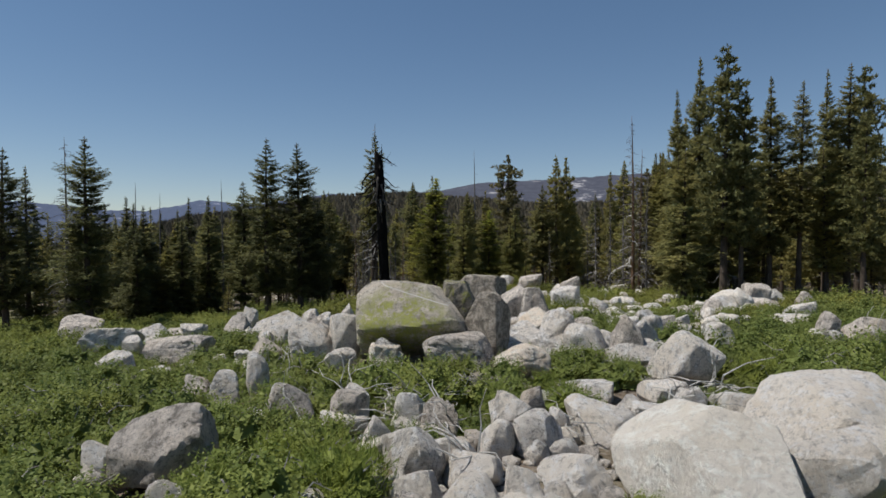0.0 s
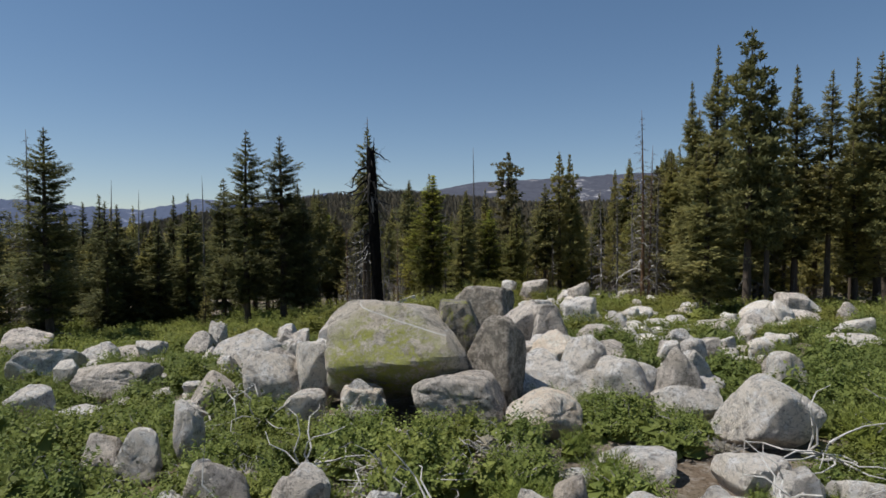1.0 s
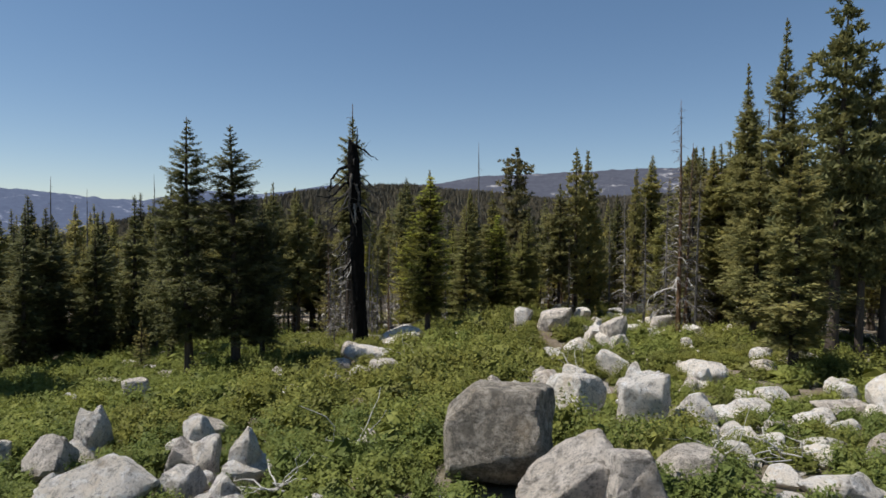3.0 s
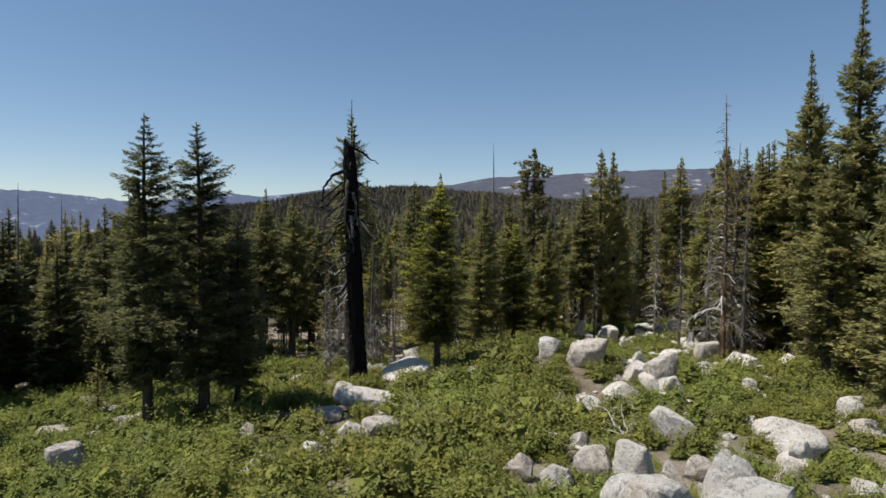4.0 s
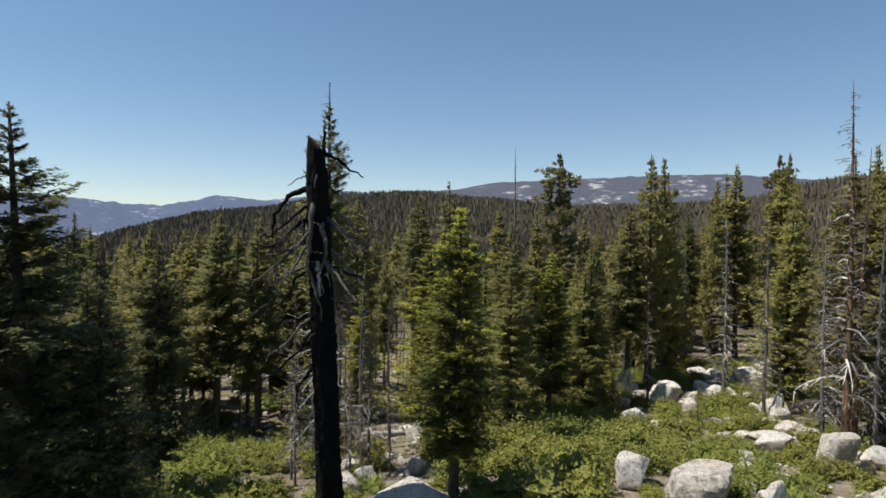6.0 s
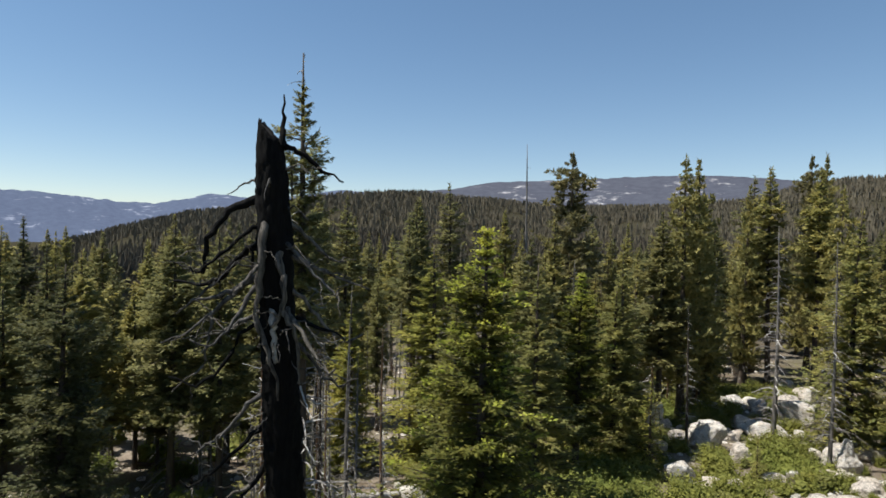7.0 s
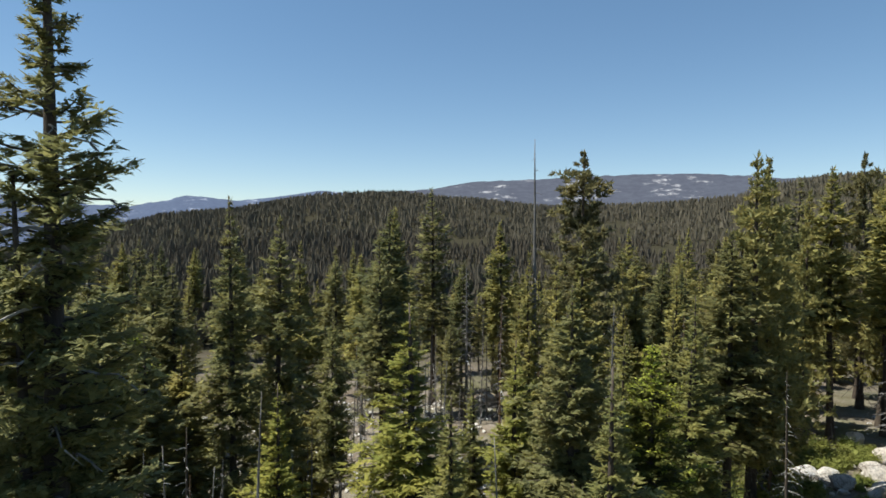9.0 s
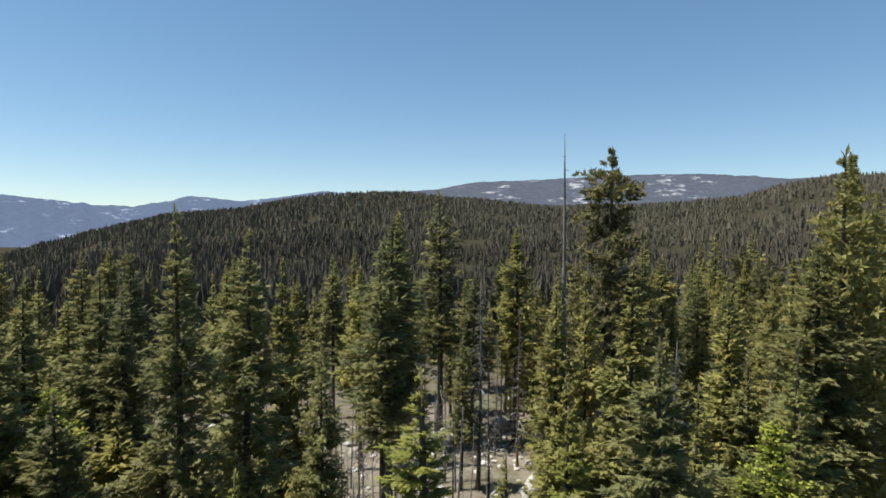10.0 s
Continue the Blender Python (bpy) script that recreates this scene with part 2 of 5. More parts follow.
CHAR_GREY = bark("silvered_char_wood", (0.022, 0.019, 0.016), (0.21, 0.185, 0.155), 9.0, 0.07)
# Bluish base colours and the glow both stand in for haze over distance.
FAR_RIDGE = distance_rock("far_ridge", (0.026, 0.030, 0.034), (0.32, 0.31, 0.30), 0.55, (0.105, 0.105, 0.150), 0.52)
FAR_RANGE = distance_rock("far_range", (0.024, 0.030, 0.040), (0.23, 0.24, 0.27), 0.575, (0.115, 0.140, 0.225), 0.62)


# ---- mesh building ----
class Build:
    """Collects tubes and leaf blades into one mesh."""

    def __init__(self):
        self.v, self.f = [], []

    def tube(self, pts, radii, n=5, cap=True):
        base = len(self.v)
        pts = [Vector(p) for p in pts]
        for i, p in enumerate(pts):
            d = (pts[min(i + 1, len(pts) - 1)] - pts[max(i - 1, 0)]).normalized()
            a = d.cross(Vector((0.31, 0.17, 0.93)))
            if a.length < 0.05:
                a = d.cross(Vector((1, 0, 0)))
            a.normalize()
            b = d.cross(a)
            for k in range(n):
                w = 2 * math.pi * k / n
                self.v.append(p + (a * math.cos(w) + b * math.sin(w)) * radii[i])
        for i in range(len(pts) - 1):
            for k in range(n):
                q = base + i * n
                self.f.append((q + k, q + (k + 1) % n, q + n + (k + 1) % n, q + n + k))
        if cap:
            self.f.append(tuple(base + (len(pts) - 1) * n + k for k in range(n)))

    def needle(self, root, way, side, length, width, bend=0.0):
        """A pointed spray of needles or a small leaf: one triangle."""
        q = len(self.v)
        base = root + way * (length * 0.12)
        self.v += [base + side * (width * 0.5), root + way * length + Vector((0, 0, bend * length)), base - side * (width * 0.5)]
        self.f.append((q, q + 1, q + 2))

    def blade(self, root, way, side, length, width, bend=0.0):
        """A kite-shaped twig or leaf: root, two shoulders, tip."""
        q = len(self.v)
        mid = root + way * (length * 0.45)
        tip = root + way * length + Vector((0, 0, bend * length))
        self.v += [root, mid + side * (width * 0.5), tip, mid - side * (width * 0.5)]
        self.f.append((q, q + 1, q + 2, q + 3))

    def mesh(self, name, mat, smooth=False):
        me = bpy.data.meshes.new(name)
        me.from_pydata([tuple(p) for p in self.v], [], self.f)
        me.materials.append(mat)
        if smooth:
            me.shade_smooth()
        return me


def part(name, data, parent, label=""):
    ob = new(name, data)
    ob.parent = parent
    if label:
        tagged(ob, label)
    return ob


def step(a, b, x):
    k = min(max((x - a) / (b - a), 0.0), 1.0)
    return k * k * (3 - 2 * k)


# ---- the ground ----
SLOPE = [(-40, -0.4), (0, -1.1), (10, -1.3), (18, -1.35), (27, -1.6), (38, -2.6), (54, -3.75), (66, -5.5), (82, -7.4), (110, -9.4), (150, -11.2), (260, -15.0)]


def along(v, table):
    for (a, za), (b, zb) in zip(table, table[1:]):
        if v <= b:
            return za + (zb - za) * max(0.0, v - a) / (b - a)
    return table[-1][1]


def near_ground(x, y):
    z = along(y, SLOPE)
    if x < 0:
        return z + (0.105 - 0.06 * step(58, 95, y)) * 14 * math.tanh(x / 14) - 1.0 * step(9, 26, -x) * step(12, 28, y) * (1 - step(58, 75, y))
    return z + 1.3 * math.exp(-((x - 6.5) / 5) ** 2 - ((y - 55) / 5.5) ** 2) + 0.6 * step(70, 90, y) * math.tanh(x / 14)


# rise of the wooded ridge (tangent above level) by sideways bearing (tangent)
RIDGE = [(-1.4, -0.06), (-0.77, -0.050), (-0.57, 0.004), (-0.47, 0.026), (-0.34, 0.040), (-0.20, 0.062), (-0.13, 0.066), (-0.05, 0.068),
         (0.02, 0.058), (0.20, 0.046), (0.40, 0.055), (0.52, 0.066), (0.60, 0.090), (0.70, 0.108), (0.78, 0.112), (1.4, 0.13)]
HUB = (-2.0, 59.0)
CREST = 900.0


def terrain(x, y):
    dx, dy = x - HUB[0], y - HUB[1]
    r = math.hypot(dx, dy)
    z = near_ground(max(-120.0, min(120.0, x)), y)
    if r < 120:
        return z
    if dy > 0.25 * abs(dx):
        e = along(max(-1.4, min(1.4, dx / dy)), RIDGE)
    else:
        e = along(1.4 if dx > 0 else -1.4, RIDGE)
    low = -15 - 10 * step(160, 330, r) - 40 * max(0.0, -e) * 20 * step(200, 700, r)
    crest = 9.9 + CREST * e * max(0.3, dy / r) - 13
    far = low + (crest - low) * step(300, CREST, r) - (crest + 90) * step(CREST, 1700, r)
    far += 5.0 * (noise.noise((x * 0.008, y * 0.008, 3.1))) * step(200, 500, r)
    k = step(120, 260, r)
    return z * (1 - k) + far * k


def rough_ground(x, y):
    z = terrain(x, y)
    if abs(x) < 150 and -60 < y < 220:
        z += 0.16 * noise.noise((x * 0.35, y * 0.35, 0.0)) + 0.07 * noise.noise((x * 1.1, y * 1.1, 4.0))
    return z


def make_ground():
    n = 230
    us = np.linspace(-1, 1, n)
    line = 95 * us + 4500 * np.sign(us) * np.abs(us) ** 6
    verts, faces = [], []
    for j in range(n):
        for i in range(n):
            x, y = float(line[i]), 45 + float(line[j])
            verts.append((x, y, rough_ground(x, y)))
    for j in range(n - 1):
        for i in range(n - 1):
            q = j * n + i
            faces.append((q, q + 1, q + n + 1, q + n))
    me = bpy.data.meshes.new("ground")
    me.from_pydata(verts, [], faces)
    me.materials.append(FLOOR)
    me.shade_smooth()
    tagged(new("ground", me), "dry stony mountain slope with litter and low green cover", "ground", kind="structure")


make_ground()


def make_range(name, radius, profile, depth, mat, label, seed):
    """A far mountain range: a thick ridge along an arc, with spurs."""
    verts, faces = [], []
    n, rows = 180, 9
    lo, hi = profile[0][0], profile[-1][0]
    for i in range(n):
        b = lo + (hi - lo) * i / (n - 1)
        a = math.atan(b)
        e = along(b, profile)
        for k in range(rows):
            s = k / (rows - 1)
            r = radius - depth * (1 - s)
            top = 9.9 + radius * e * math.cos(a) + 140
            z = -140 + top * (s ** 0.85)
            z += (0.35 + s) * radius * 0.0016 * noise.noise((b * 60, s * 2, seed)) + radius * 0.006 * (1 - s) * s * 4 * noise.noise((b * 14, s * 3, seed + 5))
            verts.append((HUB[0] + r * math.sin(a), HUB[1] + r * math.cos(a), z))
        r = radius + depth
        verts.append((HUB[0] + r * math.sin(a), HUB[1] + r * math.cos(a), -150))
    w = rows + 1
    for i in range(n - 1):
        for k in range(w - 1):
            q = i * w + k
            faces.append((q, q + w, q + w + 1, q + 1))
    me = bpy.data.meshes.new(name)
    me.from_pydata(verts, [], faces)
    me.materials.append(mat)
    me.shade_smooth()
    tagged(new(name, me), label, "mountains", kind="structure")


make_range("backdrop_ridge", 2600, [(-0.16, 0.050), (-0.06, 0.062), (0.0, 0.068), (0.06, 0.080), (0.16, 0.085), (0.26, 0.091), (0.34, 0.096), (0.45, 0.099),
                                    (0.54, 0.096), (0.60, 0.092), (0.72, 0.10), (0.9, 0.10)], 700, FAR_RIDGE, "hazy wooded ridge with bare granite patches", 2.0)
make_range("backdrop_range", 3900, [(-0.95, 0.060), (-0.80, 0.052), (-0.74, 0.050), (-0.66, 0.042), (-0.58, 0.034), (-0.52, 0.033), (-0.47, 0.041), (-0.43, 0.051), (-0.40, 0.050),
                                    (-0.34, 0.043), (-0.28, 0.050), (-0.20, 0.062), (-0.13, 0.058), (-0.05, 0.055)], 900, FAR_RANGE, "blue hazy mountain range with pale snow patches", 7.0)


# ---- boulders ----
def sphere_points(sub):
    bm = bmesh.new()
    bmesh.ops.create_icosphere(bm, subdivisions=sub, radius=1.0)
    bm.verts.ensure_lookup_table()
    v = np.array([tuple(p.co.normalized()) for p in bm.verts])
    f = [tuple(p.index for p in q.verts) for q in bm.faces]
    bm.free()
    return v, f


SPHERES = {k: sphere_points(k) for k in (1, 2, 3, 4, 5)}


def rock_mesh(name, w, d, h, seed, mat, sub=4, sharp=13.0, crack=1.0, planes=()):
    """A granite block: a ball cut by soft planes, worn by noise, brought to the size w, d, h with its base at z = 0."""
    rng = np.random.RandomState(seed)
    v, f = SPHERES[sub]
    box = np.array([[1, 0, 0], [-1, 0, 0], [0, 1, 0], [0, -1, 0], [0, 0, 1], [0, 0, -1]], float) + rng.normal(0, 0.45, (6, 3))
    n = np.concatenate([box, rng.normal(size=(rng.randint(7, 13), 3))])
    off = np.concatenate([rng.uniform(0.64, 0.96, 6), rng.uniform(0.74, 1.0, len(n) - 6)])
    if planes:
        n = np.concatenate([np.array([q[:3] for q in planes]), rng.normal(size=(4, 3))])
        off = np.array([q[3] for q in planes] + [0.97, 1.0, 0.95, 1.02])
    n /= np.linalg.norm(n, axis=1)[:, None]
    cut = np.maximum(v @ n.T, 0) / off
    r = 1.0 / np.maximum((cut ** sharp).sum(1) + 0.72 ** sharp, 1e-9) ** (1 / sharp)
    p = v * r[:, None]
    shift = Vector((seed * 3.7, seed * 1.3, 0))
    big = np.array([noise.noise(Vector(q) * 1.5 + shift) for q in p])
    small = np.array([noise.fractal(Vector(q) * 3.2 + shift, 0.9, 2.1, 5) for q in p]) if sub > 2 else 0 * big
    grow = 1 + 0.05 * big + 0.05 * crack * small
    for _ in range(2):
        c = rng.normal(size=3)
        c /= np.linalg.norm(c)
        gap = p @ c - rng.uniform(-0.5, 0.5) + 0.08 * small
        grow -= 0.045 * crack * np.exp(-(gap / 0.035) ** 2)
        grow -= 0.03 * crack * (gap > 0)
    p *= grow[:, None]
    lo, hi = p.min(0), p.max(0)
    p = (p - (lo + hi) / 2) / (hi - lo) * np.array([w, d, h])
    p[:, 2] += h / 2
    me = bpy.data.meshes.new(name)
    me.from_pydata(p.tolist(), [], f)
    me.materials.append(mat)
    me.shade_smooth()
    me.set_sharp_from_angle(angle=radians(17))
    return me


ROCKS = []          # x, y, half width of every placed boulder


def boulder(x, y, w, h, seed, mat, label, group, sub=4, deep=0.85, sharp=13.0, crack=0.7):
    sunk = 0.16 * h + 0.08
    me = rock_mesh("boulder", w, w * deep, h + sunk, seed, mat, sub, sharp, crack)
    ob = new("boulder", me)
    ob.location = (x, y, terrain(x, y) - sunk)
    tagged(ob, label, "boulder", group)
    ROCKS.append((x, y, w / 2))
    return ob


PALE = "pale weathered granite boulder resting among green shrubs"
GREY = "grey granite boulder with dark lichen patches on the slope"
TAN = "smooth tan granite boulder in the rock pile"
NEAR = [
    (-5.1, 10.6, 1.72, 1.50), (5.8, 8.5, 1.4, 1.15), (7.9, 11.5, 3.4, 1.34), (7.1, 9.6, 1.50, 0.83), (3.3, 11.5, 1.41, 0.82),
    (4.5, 12.3, 1.18, 0.56), (2.2, 9.0, 1.18, 0.62), (1.3, 8.4, 0.59, 0.70), (-0.3, 8.7, 0.88, 0.59), (0.6, 9.4, 1.06, 0.52),
    (0.5, 8.0, 0.93, 0.67), (0.2, 10.1, 1.12, 0.62), (-0.6, 10.3, 0.88, 0.67),
]
NEAR2 = [
    (-2.0, 12.6, 0.82, 0.97), (0.0, 11.5, 0.81, 0.83), (-0.6, 11.9, 0.70, 0.95), (1.1, 10.5, 0.71, 0.72), (6.7, 12.7, 1.09, 0.67),
    (5.3, 13.6, 1.03, 0.72), (2.0, 12.2, 0.61, 0.87), (2.4, 11.3, 0.46, 0.71), (-4.2, 8.7, 0.62, 0.79), (-6.3, 10.5, 0.53, 0.97),
    (-3.8, 13.5, 0.61, 1.05), (5.5, 12.9, 0.65, 0.61), (2.7, 10.4, 0.52, 0.25), (-1.2, 11.0, 0.55, 0.77),
]
PILE2 = [
    (4.7, 18.3, 1.64, 1.29), (5.8, 17.7, 1.16, 1.70), (6.7, 15.6, 1.90, 1.48), (9.7, 20.0, 1.12, 1.11), (3.0, 19.2, 1.13, 0.99),
    (3.8, 23.0, 1.80, 1.16), (3.8, 19.3, 1.37, 1.69), (-4.4, 22.5, 1.20, 1.51), (-4.4, 19.9, 1.82, 1.65), (-3.1, 18.0, 1.04, 0.87),
    (3.8, 14.3, 1.18, 0.44), (5.5, 13.8, 0.97, 0.62), (5.7, 13.0, 0.62, 0.66), (6.4, 12.9, 0.71, 0.57), (4.1, 12.4, 0.50, 0.64),
]
# x, y, top, width, how deep for its width
LEFT = [
    (-21.1, 33.6, -2.05, 2.6, 0.8), (-15.6, 26.9, -1.55, 3.0, 0.7), (-13.3, 24.8, -1.6, 1.05, 0.9), (-14.6, 28.9, -1.8, 1.7, 0.8), (-13.3, 30.9, -2.05, 1.5, 0.8), (-10.6, 23.0, -1.22, 2.75, 0.7),
    (-9.2, 20.8, -1.85, 0.95, 0.9), (-10.0, 20.2, -2.05, 1.25, 0.8), (-6.6, 15.6, -1.05, 1.1, 0.8), (-5.8, 15.3, -0.85, 0.85, 0.9), (-11.8, 20.7, -1.45, 1.5, 0.7), (-6.1, 19.7, -0.8, 1.15, 0.8),
    (-5.1, 15.9, -0.45, 0.65, 0.9), (-10.7, 32.0, -1.35, 0.95, 0.8), (-6.2, 29.0, -1.2, 1.2, 0.8), (-4.4, 19.9, -0.2, 1.8, 0.8), (-3.3, 19.5, 0.1, 1.15, 0.9), (-3.5, 13.3, -0.62, 1.2, 0.8), (-2.0, 12.7, -0.58, 0.9, 1.0),
    (-9.9, 23.9, -2.0, 0.9, 0.9), (-8.4, 21.6, -1.9, 0.8, 0.9), (-1.6, 17.0, -0.28, 1.0, 0.8),
]
LEFT2 = [
    (-7.4, 26.9, 2.44, 1.48), (-10.4, 31.2, 0.84, 1.74), (-10.5, 29.6, 1.34, 1.40), (-14.2, 31.3, 2.11, 0.93), (-9.4, 28.0, 0.67, 0.78),
    (-6.7, 24.8, 1.23, 1.05), (-7.4, 24.5, 0.80, 0.93), (-5.7, 23.0, 0.77, 0.94), (-4.8, 23.6, 0.99, 1.31), (-6.5, 29.0, 1.25, 1.22),
    (-7.0, 31.0, 1.03, 1.36), (-5.9, 27.5, 0.98, 0.86), (-4.6, 26.8, 0.73, 0.82), (-4.6, 28.4, 0.86, 1.50), (-4.6, 25.3, 1.20, 0.85),
    (-1.7, 30.0, 0.75, 0.76),
]
RIGHT = [
    (9.4, 34.0, 1.00, 1.00), (5.9, 23.6, 1.12, 0.81), (9.4, 26.3, 2.04, 0.49), (7.3, 22.4, 0.81, 1.02), (9.2, 24.0, 0.90, 0.89),
    (14.5, 34.0, 1.99, 0.72), (16.3, 36.5, 1.14, 0.84), (15.1, 33.5, 0.89, 0.69), (17.1, 35.0, 1.98, 1.64), (14.4, 31.0, 0.89, 0.79),
    (9.4, 27.0, 1.03, 0.43), (17.1, 33.0, 1.20, 1.76), (13.4, 29.0, 0.75, 0.78), (9.8, 33.0, 1.46, 0.61), (12.7, 33.0, 1.13, 0.47),
    (11.7, 39.0, 0.75, 1.12),
]
RIGHT2 = [
    (19.9, 37.0, 1.93, 2.04), (22.5, 36.0, 1.81, 1.51), (14.0, 21.0, 1.05, 1.36), (15.7, 21.5, 1.40, 1.11), (9.1, 26.0, 1.10, 0.92),
    (12.1, 29.0, 0.87, 0.92), (16.0, 33.0, 1.45, 1.30), (15.8, 26.0, 1.97, 0.66), (18.0, 29.0, 1.75, 1.11), (8.6, 32.5, 1.28, 1.24),
    (6.9, 32.5, 1.71, 1.87), (6.3, 27.5, 1.47, 0.84), (4.8, 33.0, 1.96, 1.75), (11.1, 30.0, 1.13, 0.56), (11.2, 34.0, 1.37, 0.68),
]
MEADOW = [
    (6.0, 54.4, 1.23, 1.32), (7.9, 53.0, 2.18, 1.58), (-4.0, 48.0, 2.5, 1.13), (-5.4, 49.2, 1.0, 1.25), (-5.6, 46.0, 1.42, 0.64), (-2.5, 54.2, 2.96, 1.46), (-9.2, 54.8, 1.51, 0.74), (-3.8, 43.0, 1.23, 0.78),
    (-2.5, 42.0, 1.44, 1.09), (-8.1, 43.0, 0.76, 0.97), (-19.1, 47.0, 1.25, 0.58), (-4.7, 42.0, 0.38, 0.68), (11.0, 54.0, 0.77, 1.31),
]
MEADOW2 = [
    (10.1, 50.9, 1.24, 1.34), (10.9, 49.5, 1.59, 2.29), (8.4, 47.5, 1.67, 1.11), (6.4, 46.0, 1.09, 0.8), (8.6, 42.0, 1.39, 1.41), (15.0, 54.0, 1.09, 1.21), (21.4, 63.0, 2.17, 1.28), (18.8, 55.0, 1.09, 0.46),
    (15.6, 50.0, 0.65, 1.04), (13.5, 43.0, 2.09, 0.77), (18.4, 62.0, 1.67, 2.13), (23.5, 60.0, 1.47, 1.39), (4.9, 40.5, 0.53, 0.8), (10.7, 48.0, 0.84, 1.38),
]
EDGE = [
    (11.3, 72.0, 1.7, 1.4), (13.8, 84.0, 1.47, 2.23), (25.8, 88.0, 1.43, 1.51), (31.9, 95.0, 1.73, 1.15), (17.3, 66.0, 1.9, 1.2),
    (-5.5, 58.0, 1.23, 0.94), (-21.5, 54.0, 1.55, 0.62), (-18.5, 51.0, 1.54, 0.64), (-16.5, 48.5, 1.28, 0.52), (-18.4, 54.0, 0.62, 0.63),
    (15.6, 78.5, 1.95, 2.24), (20.4, 88.5, 1.23, 0.99), (21.3, 82.5, 2.05, 1.13), (25.5, 85.5, 2.29, 2.08), (31.3, 93.0, 1.75, 1.68),
    (22.6, 75.0, 0.96, 2.05),
]


LEFT3 = [(-22.4, 35.7, 2.45, 1.33), (-7.3, 32.5, 1.37, 1.06), (-13.7, 40.2, 1.39, 1.39), (6.7, 20.5, 0.82, 1.09), (2.3, 13.6, 0.7, 0.42), (3.2, 14.4, 0.7, 0.46)]
RIGHT3 = [
    (23.6, 41.8, 2.56, 1.63), (13.9, 30.0, 1.23, 1.15), (7.5, 23.0, 0.64, 0.96), (8.4, 23.3, 0.99, 0.99), (6.9, 19.6, 1.14, 1.28), (9.8, 21.2, 0.35, 0.72), (10.3, 37.0, 0.93, 0.9), (7.5, 34.9, 1.26, 1.85),
    (12.3, 27.9, 0.43, 0.7), (17.7, 38.9, 0.99, 0.74), (5.2, 19.6, 1.52, 0.94), (16.2, 31.4, 0.87, 0.72), (19.3, 34.8, 1.68, 1.1), (9.3, 30.8, 0.74, 0.52), (10.8, 31.8, 0.6, 0.49), (10.2, 24.5, 0.6, 0.85),
    (20.6, 46.4, 1.36, 0.93), (13.1, 36.0, 1.19, 0.79),
]
RIGHT4 = [
    (17.7, 36.7, 2.11, 1.43), (17.0, 38.0, 1.05, 0.83), (14.4, 33.0, 0.92, 0.68), (12.8, 31.7, 0.92, 0.64), (14.1, 30.7, 0.99, 0.76), (9.3, 26.1, 1.65, 1.0), (6.0, 26.3, 1.31, 1.0), (5.1, 24.9, 1.0, 0.55), (7.4, 23.1, 0.75, 0.84),
    (8.4, 23.2, 1.0, 1.1), (6.3, 25.1, 1.0, 0.5), (10.4, 28.9, 0.89, 0.55), (12.4, 28.0, 1.3, 0.85), (13.8, 29.2, 0.81, 0.84), (12.6, 36.6, 1.56, 0.72), (8.4, 27.4, 0.79, 0.48), (8.0, 29.0, 1.07, 0.63), (12.4, 33.8, 1.14, 0.58),
    (6.6, 28.2, 1.6, 0.7), (14.4, 34.8, 1.4, 0.7), (11.2, 30.8, 0.9, 0.6), (10.6, 26.6, 1.0, 0.7), (11.6, 24.9, 1.2, 0.8), (9.7, 30.2, 0.8, 0.6), (15.6, 32.2, 1.1, 0.8), (13.0, 26.2, 1.0, 0.7),
]
STREWN = [
    (2.3, 37.7, 0.98, 0.85), (3.4, 36.9, 1.04, 0.81), (4.6, 37.8, 1.22, 1.03), (5.8, 37.4, 1.33, 1.33), (7.1, 38.0, 0.71, 0.52), (8.1, 38.0, 1.12, 0.65), (8.4, 36.6, 1.47, 1.21), (4.9, 41.0, 0.56, 0.54),
    (12.5, 40.5, 1.8, 1.08), (17.9, 45.7, 1.13, 1.05), (16.3, 42.3, 1.34, 0.86), (12.4, 36.8, 1.01, 0.5), (-4.6, 39.6, 0.86, 1.04), (-6.2, 39.7, 1.56, 0.56), (19.8, 58.4, 1.01, 1.39), (16.3, 56.1, 1.11, 1.04),
    (18.4, 46.3, 0.93, 1.0), (15.2, 55.4, 0.73, 0.99), (16.4, 72.0, 1.3, 0.77), (26.3, 87.1, 1.52, 1.21), (14.7, 83.7, 0.95, 0.88), (21.1, 84.1, 1.67, 1.15), (13.4, 61.4, 0.98, 0.55), (21.0, 70.9, 1.6, 0.8),
    (-3.3, 68.6, 1.38, 1.12), (-6.2, 61.8, 0.85, 0.62), (1.4, 52.6, 1.02, 0.58), (0.0, 52.9, 1.24, 0.45), (-5.1, 60.1, 1.08, 0.73), (16.1, 80.2, 1.94, 1.94), (31.6, 107.0, 1.67, 2.12), (31.3, 89.6, 2.03, 1.77),
    (14.4, 80.1, 1.3, 1.05), (16.8, 76.2, 1.02, 1.26), (28.5, 82.9, 0.97, 1.13), (24.2, 80.4, 0.98, 1.06), (22.9, 76.4, 1.75, 1.27), (16.5, 93.7, 1.55, 1.44), (23.5, 91.9, 1.8, 1.0), (33.1, 100.0, 1.24, 1.08),
    (33.6, 96.5, 1.17, 1.01), (4.4, 98.4, 1.55, 1.72), (5.2, 104.1, 1.18, 0.77), (4.2, 114.2, 1.21, 1.31), (14.6, 97.8, 1.19, 1.5), (-9.2, 108.0, 1.07, 1.02), (13.4, 97.8, 0.68, 0.77), (6.0, 123.4, 1.12, 1.22),
]


